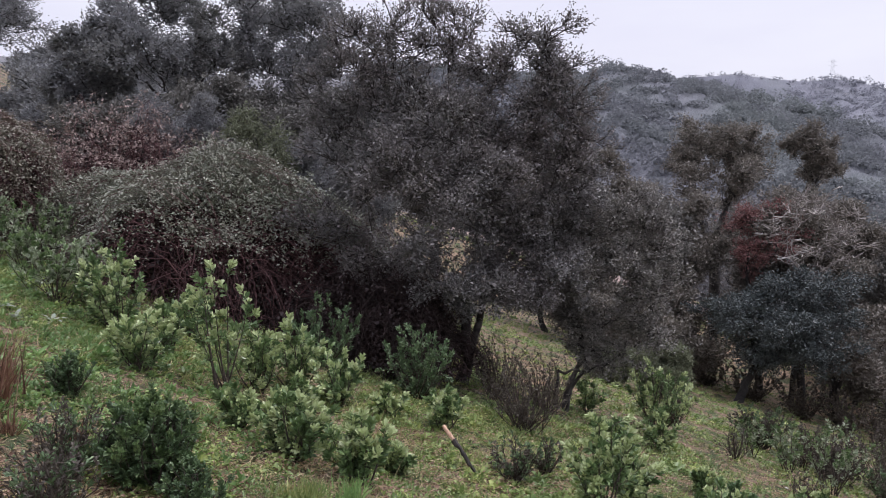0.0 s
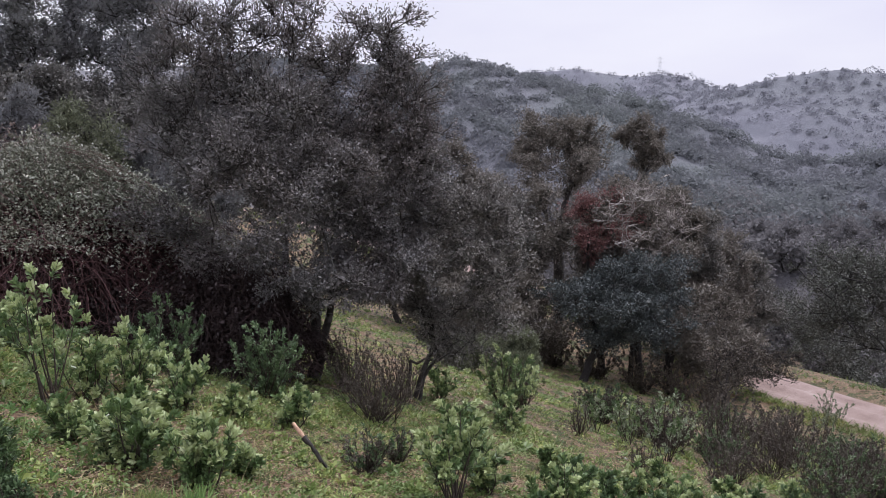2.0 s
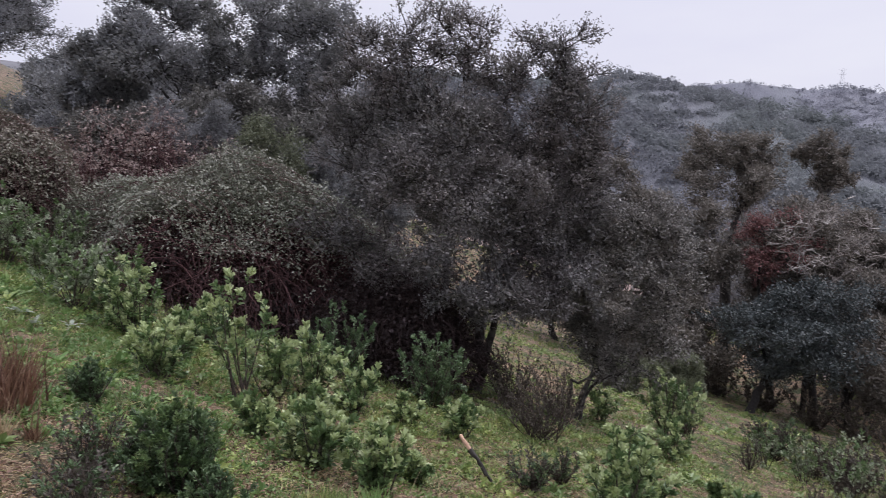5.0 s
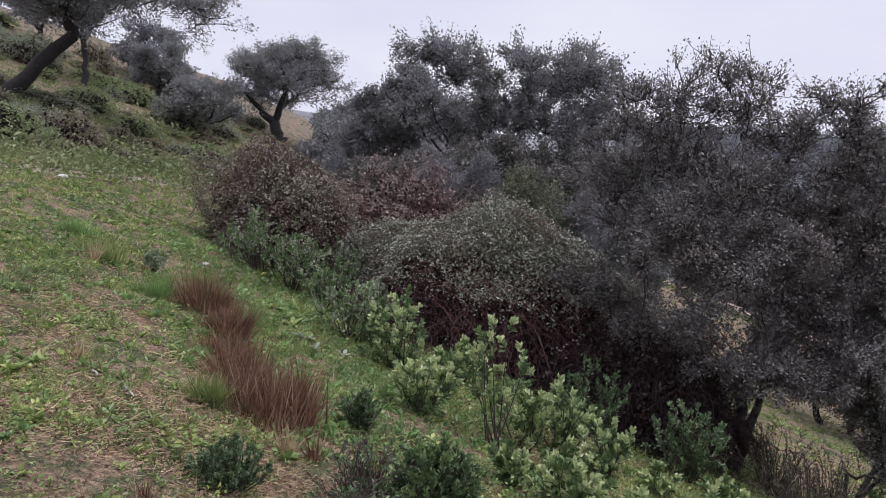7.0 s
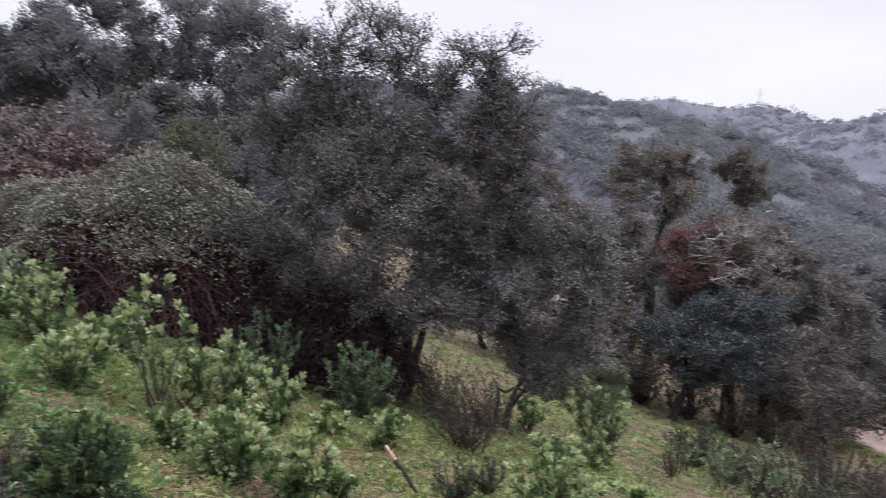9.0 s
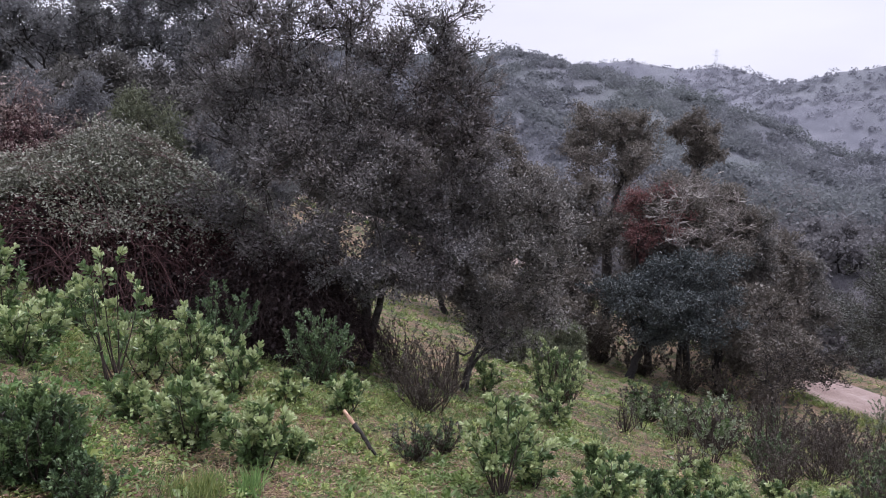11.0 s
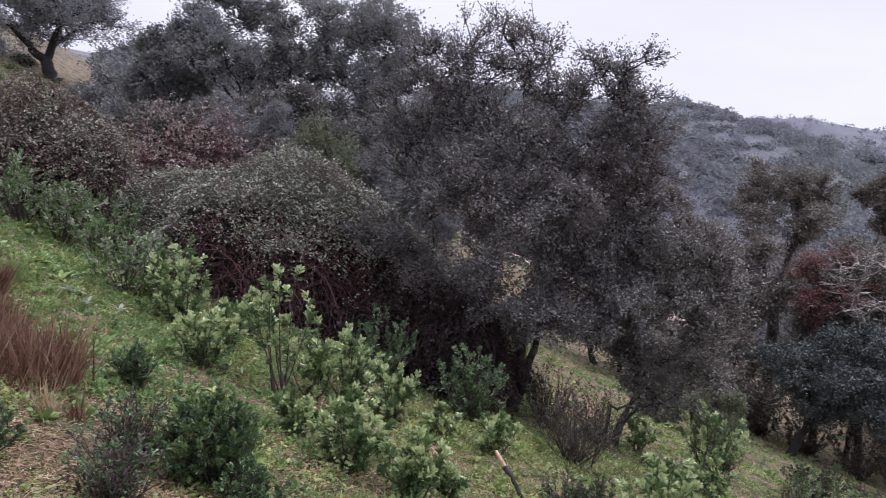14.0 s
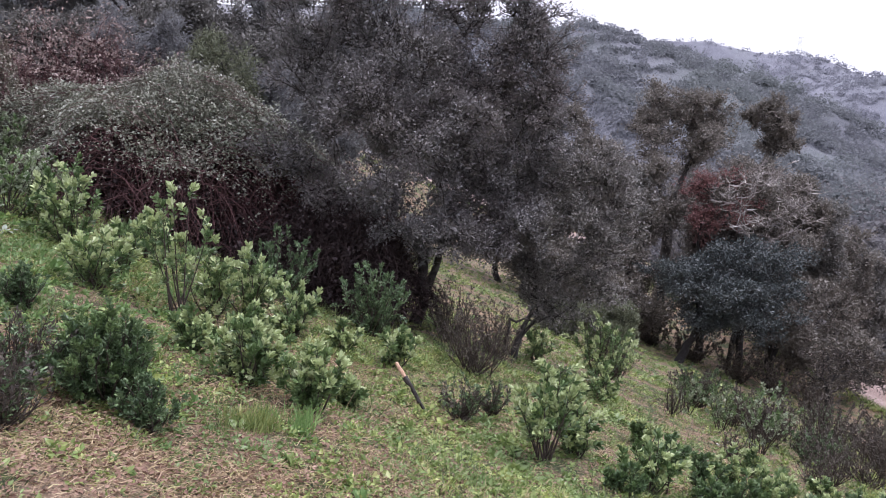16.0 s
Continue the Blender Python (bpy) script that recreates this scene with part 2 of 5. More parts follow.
CUT_WOOD = bark_material("fresh_cut_wood", (0.50, 0.27, 0.18), (0.75, 0.52, 0.38), 40)
STONE = bark_material("pale_stone", (0.40, 0.38, 0.35), (0.62, 0.60, 0.56), 8)
STEEL = bark_material("galvanised_steel", (0.34, 0.35, 0.37), (0.45, 0.46, 0.48), 3)


def ground_material():
    m, n, l, p = material("hillside_soil")
    big, mid, fine = noise_node(n, l, 0.35, 4), noise_node(n, l, 2.6, 8, 0.75), noise_node(n, l, 30, 9, 0.82)
    soil = ramp(n, [(0.38, (0.035, 0.021, 0.014)), (0.5, (0.20, 0.13, 0.085)), (0.64, (0.50, 0.36, 0.245))])
    green = ramp(n, [(0.38, (0.012, 0.018, 0.007)), (0.5, (0.05, 0.065, 0.024)), (0.66, (0.17, 0.19, 0.075))])
    l.new(fine.outputs["Fac"], soil.inputs["Fac"])
    l.new(fine.outputs["Fac"], green.inputs["Fac"])
    k = ramp(n, [(0.46, (0, 0, 0)), (0.57, (1, 1, 1))])
    l.new(mid.outputs["Fac"], k.inputs["Fac"])
    near = mixed(n, l, soil.outputs["Color"], green.outputs["Color"], k.outputs["Color"])
    # far off it is scrub with clearings, greyed and blued by distance as haze
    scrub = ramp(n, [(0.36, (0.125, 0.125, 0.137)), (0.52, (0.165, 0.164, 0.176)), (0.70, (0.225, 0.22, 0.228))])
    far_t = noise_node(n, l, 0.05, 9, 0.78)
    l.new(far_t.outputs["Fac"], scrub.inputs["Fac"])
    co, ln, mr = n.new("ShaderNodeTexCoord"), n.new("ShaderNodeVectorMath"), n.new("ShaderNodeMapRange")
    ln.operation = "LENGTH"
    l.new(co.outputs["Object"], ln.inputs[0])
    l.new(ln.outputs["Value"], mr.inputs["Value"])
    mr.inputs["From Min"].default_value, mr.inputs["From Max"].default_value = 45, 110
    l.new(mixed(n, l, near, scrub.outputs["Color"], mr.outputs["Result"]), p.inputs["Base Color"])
    p.inputs["Roughness"].default_value = 0.95
    b = n.new("ShaderNodeBump")
    b.inputs["Strength"].default_value, b.inputs["Distance"].default_value = 0.7, 0.05
    l.new(fine.outputs["Fac"], b.inputs["Height"])
    l.new(b.outputs["Normal"], p.inputs["Normal"])
    return m


def road_material():
    m, n, l, p = material("packed_earth_road")
    a, f = noise_node(n, l, 0.9, 5), noise_node(n, l, 25, 6, 0.7)
    r = ramp(n, [(0.3, (0.27, 0.19, 0.165)), (0.6, (0.40, 0.30, 0.268)), (0.8, (0.50, 0.42, 0.39))])
    l.new(a.outputs["Fac"], r.inputs["Fac"])
    g = ramp(n, [(0.3, (0.75, 0.75, 0.75)), (0.7, (1.1, 1.1, 1.1))])
    l.new(f.outputs["Fac"], g.inputs["Fac"])
    x = n.new("ShaderNodeMix")
    x.data_type, x.blend_type = "RGBA", "MULTIPLY"
    x.inputs["Factor"].default_value = 1
    l.new(r.outputs["Color"], x.inputs["A"])
    l.new(g.outputs["Color"], x.inputs["B"])
    l.new(x.outputs["Result"], p.inputs["Base Color"])
    p.inputs["Roughness"].default_value = 0.85
    b = n.new("ShaderNodeBump")
    b.inputs["Distance"].default_value = 0.03
    l.new(f.outputs["Fac"], b.inputs["Height"])
    l.new(b.outputs["Normal"], p.inputs["Normal"])
    return m


SOIL, EARTH = ground_material(), road_material()


# ---- geometry helpers ----
def fast_mesh(name, verts, faces, mats, face_mat=None, smooth=False):
    """A mesh from an array of places and a list of index arrays (one array for each number of corners)."""
    me = bpy.data.meshes.new(name)
    verts = np.asarray(verts, np.float32).reshape(-1, 3)
    faces = [np.asarray(f, np.int32) for f in faces if len(f)]
    me.vertices.add(len(verts))
    me.vertices.foreach_set("co", verts.ravel())
    loops = np.concatenate([f.ravel() for f in faces])
    totals = np.concatenate([np.full(len(f), f.shape[1], np.int32) for f in faces])
    me.loops.add(len(loops))
    me.loops.foreach_set("vertex_index", loops)
    me.polygons.add(len(totals))
    me.polygons.foreach_set("loop_start", np.concatenate([[0], np.cumsum(totals)[:-1]]).astype(np.int32))
    me.polygons.foreach_set("loop_total", totals)
    if smooth:
        me.polygons.foreach_set("use_smooth", np.ones(len(totals), bool))
    for m in mats if isinstance(mats, (list, tuple)) else [mats]:
        me.materials.append(m)
    if face_mat is not None:
        me.polygons.foreach_set("material_index", np.asarray(face_mat, np.int32))
    me.update(calc_edges=True)
    return me


def part(name, me, parent, label=""):
    ob = new(name, me)
    ob.parent = parent
    return tagged(ob, label)


def unit(v):
    return v / np.maximum(np.linalg.norm(v, axis=-1, keepdims=True), 1e-9)


def ball(rng, n):
    return unit(rng.normal(size=(n, 3)))


def leaf_shapes(rng, base, way, length, width, up=0.6, fold=0.18, belly=0.55, face=None):
    """Folded leaf blades, two faces each, that start at base and point along way."""
    n = len(base)
    length = np.broadcast_to(length, n)[:, None]
    way = unit(way)
    nor = unit(rng.normal(size=(n, 3)) + (np.array([0, 0, up * 2.0]) if face is None else face))
    side = unit(np.cross(way, nor))
    nor = np.cross(side, way)
    w = length * width * 0.5
    mid = base + way * length * belly + nor * length * fold
    v = np.stack([base, mid + side * w, base + way * length, mid - side * w], 1).reshape(-1, 3)
    i = np.arange(n)[:, None] * 4
    f = np.concatenate([i + [0, 1, 2], i + [0, 2, 3]])
    return v, f


def sweep(path, radius, sides=5):
    """Tubes along many paths at once: path (m, k, 3), radius (m, k)."""
    m, k, _ = path.shape
    tan = unit(np.gradient(path, axis=1))
    span = np.abs(path[:, -1] - path[:, 0])
    ref = np.eye(3)[np.argmin(span, axis=1)][:, None]
    a = unit(np.cross(tan, ref))
    b = np.cross(tan, a)
    ang = np.arange(sides) * 2 * np.pi / sides
    ring = a[:, :, None] * np.cos(ang)[None, None, :, None] + b[:, :, None] * np.sin(ang)[None, None, :, None]
    v = path[:, :, None] + ring * radius[:, :, None, None]
    idx = np.arange(m * k * sides).reshape(m, k, sides)
    nxt = np.roll(idx, -1, axis=2)
    f = np.stack([idx[:, :-1], nxt[:, :-1], nxt[:, 1:], idx[:, 1:]], -1).reshape(-1, 4)
    return v.reshape(-1, 3), f


def bend(a, b, c, k):
    """Curves from a by way of b to c, k points each."""
    s = np.linspace(0, 1, k)[None, :, None]
    return (1 - s) ** 2 * a[:, None] + 2 * s * (1 - s) * b[:, None] + s * s * c[:, None]


def strips(rng, base, way, length, width, droop, k=4):
    """Grass blades: tapered ribbons that bend over."""
    n = len(base)
    length = np.broadcast_to(length, n)[:, None, None]
    s = np.linspace(0, 1, k)[None, :, None]
    flat = way * np.array([1, 1, 0.0])
    p = base[:, None] + unit(way)[:, None] * length * s + (unit(flat)[:, None] * 0.5 - np.array([0, 0, 1.0])) * length * np.broadcast_to(droop, n)[:, None, None] * s * s
    side = unit(np.cross(way, rng.normal(size=(n, 3))))[:, None] * (np.broadcast_to(width, n)[:, None, None] * (1 - s * 0.92) * 0.5)
    v = np.stack([p - side, p + side], 2).reshape(-1, 3)
    i = (np.arange(n)[:, None] * (2 * k) + np.arange(k - 1)[None] * 2).reshape(-1, 1)
    return v, i + np.array([0, 1, 3, 2])


def joined(pieces):
    """One set of places and faces from several (verts, faces)."""
    v, f, n = [], [], 0
    for a, b in pieces:
        v.append(a), f.append(b + n)
        n += len(a)
    return np.concatenate(v), f


# ---- the ground ----
ROAD = np.array([(-60, 13.5, 1.6), (-47, 17.2, 1.2), (-40, 19.6, 0.7), (-26, 30, -0.2), (-12, 40, -2.4), (-2, 44, -4.7), (4, 44, -6.7), (12, 41, -8.8), (24, 35, -12.9), (34, 29.5, -16.0), (46, 25, -18.0), (60, 22, -20.0), (75, 20, -22)], float)
RIDGE1 = np.array([(-180, 4), (-60, 5), (0, 5.3), (9.8, 4.9), (12.2, 5.35), (15, 5.15), (17.4, 4.75), (18.6, 4.5), (20.8, 3.75), (23.8, 2.7), (25.7, 1.9), (29.2, 0.6), (30, 0.1), (33, -1.6), (36, -2.2), (39, -1.9), (40.2, -1.4), (42.2, -1.1), (45, -0.9), (50, -0.5), (90, 2), (180, 4)], float)
RIDGE2 = np.array([(-180, 3), (5, 5.1), (9.4, 5.3), (18.8, 5.05), (22.6, 4.9), (26, 4.7), (27.6, 4.1), (29.1, 3.5), (31, 2.6), (60, 2), (180, 3)], float)
RIDGE3 = np.array([(-180, 2), (20, 0.0), (25, 2.0), (28.8, 3.2), (29.7, 3.5), (32.7, 4.0), (36.2, 4.2), (39.5, 3.8), (41.6, 3.45), (44.4, 2.8), (55, 2.2), (180, 2)], float)
EYE_Z = 1.5


def slope(x, y):
    """The hillside close by: falls to the right and ahead."""
    k = np.where(x > 0, 1 / (1 + (x * x + y * y) / 900), 1.0)
    return -0.60 - 0.242 * x - 0.108 * y - 0.0048 * x * y * k + 0.3 * np.exp(-(x * x + y * y) / 5)


def road_line(az):
    d, el = np.interp(az, ROAD[:, 0], ROAD[:, 1]), np.interp(az, ROAD[:, 0], ROAD[:, 2])
    return d, EYE_Z + d * np.tan(np.radians(el))


def road_tilt(az):
    """The track follows the hill's fall where it crosses the upper slope."""
    return 0.15 * np.clip((-22 - np.asarray(az, float)) / 10, 0, 1)


def height(x, y):
    """Height of the ground at x, y (arrays)."""
    x, y = np.asarray(x, float), np.asarray(y, float)
    r, az = np.hypot(x, y), np.degrees(np.arctan2(x, y))
    near = slope(x, y)
    d, zr = road_line(np.clip(az, -60, 75))
    off = np.abs(r - d)
    bench = np.clip((off - 2.2) / 7.5, 0, 1)
    bench = bench * bench * (3 - 2 * bench)
    bed = zr + road_tilt(az) * np.clip(r - d, -6, 6)
    near = bed + (near - bed) * bench
    near = near + 0.05 * np.sin(1.9 * x + 0.6 * y) * np.sin(1.3 * y - 0.5 * x) * np.clip(bench * 1.5, 0, 1)
    # beyond the road: a valley, then three ridges one behind another
    t1, t2, t3 = (np.tan(np.radians(np.interp(az, q[:, 0], q[:, 1]))) for q in (RIDGE1, RIDGE2, RIDGE3))
    valley = EYE_Z + 100 * np.tan(np.radians(np.interp(az, [-60, -25, -10, 5, 30, 60], [3.5, 2.5, -2, -6, -8.3, -8.5])))
    z1, z2, z3 = EYE_Z + 240 * t1, EYE_Z + 560 * t2, EYE_Z + 430 * t3
    q = np.array([55.0, 100, 240, 320, 430, 490, 560, 700, 1500])
    zs = [None, valley, z1, np.minimum(z1 - 8, -14), z3, np.minimum(z3 - 6, 20), z2, z2 - 30, 0 * z1]
    edge = np.clip(slope(55 * np.sin(np.radians(az)), 55 * np.cos(np.radians(az))), -9, 9)
    zs[0] = edge
    far = np.full(r.shape, 0.0)
    for i in range(8):
        s = np.clip((r - q[i]) / (q[i + 1] - q[i]), 0, 1)
        s = s * s * (3 - 2 * s) * 0.5 + s * 0.5
        far = np.where((r >= q[i]), zs[i] + (zs[i + 1] - zs[i]) * s, far)
    w = np.clip((r - 50) / 12, 0, 1)
    w = w * w * (3 - 2 * w)
    far = np.where(r < 55, edge, far)
    roll = np.clip((r - 70) / 80, 0, 1) * (2.2 * np.sin(x * 0.047 + 1) * np.sin(y * 0.041) + 1.3 * np.sin(x * 0.11 + y * 0.07))
    return near * (1 - w) + (far + roll) * w


def ground_at(x, y):
    return float(height(np.array([x]), np.array([y]))[0])


def build_ground():
    az = np.concatenate([np.linspace(-54, 54, 320), np.linspace(54, 306, 50)[1:-1]])
    r = np.concatenate([[0.0005], np.geomspace(0.6, 70, 170), np.geomspace(73, 700, 90), np.geomspace(760, 4200, 12)])
    a, rr = np.meshgrid(np.radians(az), r)
    x, y = rr * np.sin(a), rr * np.cos(a)
    z = height(x, y)
    d, zr = road_line(np.clip(np.degrees(np.arctan2(x, y)), -60, 75))
    z = z - 0.10 * (np.abs(rr - d) < 2.0)
    lump = np.array([noise.noise((px * 1.3, py * 1.3, 0.3)) for px, py in zip(x[:140].ravel(), y[:140].ravel())]).reshape(x[:140].shape)
    z[:140] += 0.05 * lump
    idx = np.arange(x.size).reshape(x.shape)
    nx = np.roll(idx, -1, axis=1)
    f = np.stack([idx[:-1], nx[:-1], nx[1:], idx[1:]], -1).reshape(-1, 4)[:, ::-1]
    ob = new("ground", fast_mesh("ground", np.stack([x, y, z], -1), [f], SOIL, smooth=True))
    tagged(ob, "grassy hillside of reddish soil falling to a wooded valley", "ground", kind="structure")


def build_road():
    az = np.linspace(-60, 75, 420)
    d, z = road_line(az)
    k = np.ones(31) / 31
    d = np.convolve(np.pad(d, 15, "edge"), k, "valid")
    z = np.convolve(np.pad(z, 15, "edge"), k, "valid")
    near = d - 0.55 * np.clip(az / 10, 0, 1)
    c = np.stack([near * np.sin(np.radians(az)), near * np.cos(np.radians(az)), z], -1)
    side = unit(np.cross(np.gradient(c, axis=0), np.array([0, 0, 1.0])))
    offs = 0.6 * np.array([-2.0, -1.75, -1.2, -0.8, -0.4, 0, 0.4, 0.8, 1.2, 1.75, 2.0])
    lift = np.array([-0.12, 0.0, -0.02, -0.07, -0.01, 0.04, -0.01, -0.07, -0.02, 0.0, -0.12])
    wob = 0.12 * np.sin(az * 1.7)[:, None] * np.sign(offs)[None] * (np.abs(offs) > 1.5)
    steep = road_tilt(az)[:, None] / 0.15
    v = c[:, None] + side[:, None] * ((offs + wob) * (1 - 0.8 * steep))[:, :, None]
    v[..., 2] = (z[:, None] + 0.03 + lift) * (1 - steep) + (height(v[..., 0], v[..., 1]) - 0.07 + 0.3 * lift) * steep
    idx = np.arange(v.shape[0] * v.shape[1]).reshape(v.shape[:2])
    f = np.stack([idx[:-1, :-1], idx[:-1, 1:], idx[1:, 1:], idx[1:, :-1]], -1).reshape(-1, 4)
    ob = new("road", fast_mesh("road", v, [f], EARTH, smooth=True))
    tagged(ob, "pinkish packed earth track with worn wheel ruts", "dirt road", kind="structure")


build_ground()
build_road()


# ---- trees ----
def make_tree(name, label, base, fork, centre, radii, seed, leaf, bark=BARK, trunk_r=0.12, lobes=12, twigs=1500, per_twig=26, leaf_len=0.06,
              leaf_w=0.55, scatter=0.14, stems=1, lean=(0, 0), twig_r=0.006, low=-1.0, category="tree", group="", limb_k=0.45, shell=1.0, thin=0.0, extra=(), trunk_mat=None, tuft=0.6, via=None):
    """A tree at base: trunk to a fork at that height over the ground, limbs to lobes of the crown, twigs and leaves. centre: the crown's middle, over the base."""
    rng = np.random.default_rng(seed)
    ob = new(name)
    ob.location = base
    tagged(ob, label, category, group)
    centre, radii = np.array(centre, float), np.array(radii, float)
    top = np.array([lean[0], lean[1], fork])
    # trunk
    pieces, tops = [], []
    for i in range(stems):
        off = np.array([0, 0, 0]) if i == 0 else np.array([rng.uniform(-1, 1), rng.uniform(-1, 1), 0]) * trunk_r * 2.2
        t = top + (0 if i == 0 else rng.normal(size=3) * np.array([0.3, 0.3, 0.1]) * fork)
        p = bend(np.array([off - [0, 0, 0.15]]), np.array([(off * 0.7 + t * 0.4) + rng.normal(size=3) * fork * 0.07 if via is None else np.array(via)]), t[None], 9)
        p[:, 1:-1] += rng.normal(size=(1, 7, 3)) * trunk_r * 0.22
        rr = trunk_r * (1 if i == 0 else 0.65) * np.array([1.7, 1.25, 1.05, 1, 0.96, 0.93, 0.9, 0.88, 0.85])[None]
        v, f = sweep(p, rr, 12)
        v += rng.normal(size=v.shape) * trunk_r * 0.05
        pieces.append((v, f))
        tops.append(t)
    v, f = joined(pieces)
    part("trunk", fast_mesh("trunk", v, f, trunk_mat or bark, smooth=True), ob)
    # limbs towards the lobes
    c = ball(rng, lobes * 3)
    c = c[c[:, 2] > low][:lobes]
    n = len(c)
    mean = radii.mean()
    c = centre + c * radii * rng.uniform(0.42, 0.86, (n, 1))
    lobe_r = radii * rng.uniform(0.22, 0.38, (n, 1)) * [1.1, 1.1, 0.62]
    if len(extra):
        c, lobe_r, n = np.concatenate([c, np.array(extra)[:, :3]]), np.concatenate([lobe_r, np.array(extra)[:, 3:] * np.array([[0.8, 0.8, 0.62]])]), n + len(extra)
    # each limb leaves the fork or an earlier limb, whichever is the shorter way
    order = np.argsort(np.linalg.norm(c - top, axis=1))
    c, lobe_r = c[order], lobe_r[order]
    p, rad = np.zeros((n, 9, 3)), np.zeros((n, 9))
    spots, girth, way_in = np.array(tops), trunk_r * np.where(np.arange(stems) == 0, 0.85, 0.55), np.zeros(stems)
    for i in range(n):
        j = i if i < stems else np.argmin(np.linalg.norm(c[i] - spots, axis=1) + 0.45 * way_in)
        start = spots[j]
        run = np.linalg.norm(c[i] - start)
        p[i] = bend(start[None], (start * 0.5 + c[i] * 0.5 + rng.normal(size=3) * run * 0.16 + [0, 0, -0.06 * run])[None], c[i][None], 9)[0]
        p[i, 1:-1] += rng.normal(size=(7, 3)) * mean * 0.018
        rad[i] = max(girth[j] * (0.95 if i < stems else rng.uniform(0.55, 0.9)), trunk_r * 0.07) * np.linspace(1, 0.3, 9)
        spots, girth, way_in = np.concatenate([spots, p[i, 3:8]]), np.concatenate([girth, rad[i, 3:8]]), np.concatenate([way_in, way_in[j] + run * np.linspace(0.37, 0.87, 5)])
    # boughs leave the limbs for the lobe's skin
    m = n * 7
    which = np.repeat(np.arange(n), 7)
    at = p[which, rng.integers(4, 9, m)]
    end = c[which] + ball(rng, m) * lobe_r[which] * 0.8
    q = bend(at, (at + end) / 2 + rng.normal(size=(m, 3)) * mean * 0.07, end, 6)
    for i in range(n):
        v, f = joined([sweep(p[i:i + 1], rad[i:i + 1], 7 if leaf_len < 0.09 else 5), sweep(q[i * 7:i * 7 + 7], trunk_r * limb_k * 0.28 * np.linspace(1, 0.3, 6)[None] * np.ones((7, 1)), 4 if leaf_len < 0.07 else 3)])
        part("limb", fast_mesh("limb", v, f, bark, smooth=True), ob)
    # twigs
    tw = rng.integers(0, m, twigs)
    at = q[tw, rng.integers(2, 6, twigs)]
    inner = rng.uniform(size=twigs) < 0.22
    at[inner] = p[which[tw[inner]], rng.integers(4, 9, inner.sum())]
    home, reach = c[which[tw]], lobe_r[which[tw]].mean(1, keepdims=True)
    way = unit((at - home) / reach * 0.9 + (at - centre) / mean * 0.35 + rng.normal(size=(twigs, 3)) * 0.5 * shell + [0, 0, 0.4])
    ln = rng.uniform(0.25, 0.75, (twigs, 1)) * np.minimum(reach, 0.35 * mean)
    end = at + way * ln
    kt = 3 if leaf_len < 0.07 else 2
    tp = bend(at, (at + end) / 2 + rng.normal(size=(twigs, 3)) * ln * 0.15, end, kt)
    v, f = sweep(tp, twig_r * np.linspace(1, 0.4, kt)[None] * np.ones((twigs, 1)), 3)
    tagged(part("twig_spray", fast_mesh("twig_spray", v, [f], bark), ob), kind="stuff")
    # leaves in sprays at the outer part of each twig, which all face one way
    keep = rng.uniform(0.1, 1.75, twigs) * (1 - thin * np.clip((end[:, 2] - centre[2]) / radii[2], -0.6, 1))
    k = np.repeat(np.arange(twigs), (per_twig * keep).astype(int))
    s = rng.uniform(0.35, 1.05, (len(k), 1))
    b = tp[k, 0] * (1 - s) + tp[k, -1] * s + rng.normal(size=(len(k), 3)) * (leaf_len * tuft + scatter * ln[k] * 0.5)
    d = way[k] * 0.8 + ball(rng, len(k))
    face = unit(rng.normal(size=(twigs, 3)) * 0.55 + unit(end - home) * 0.7 + [0, 0, 0.9]) * 2.2
    v, f = leaf_shapes(rng, b, d, leaf_len * rng.uniform(0.6, 1.25, len(k)), leaf_w, face=face[k])
    part("crown", fast_mesh("crown", v, [f], leaf), ob)
    return ob


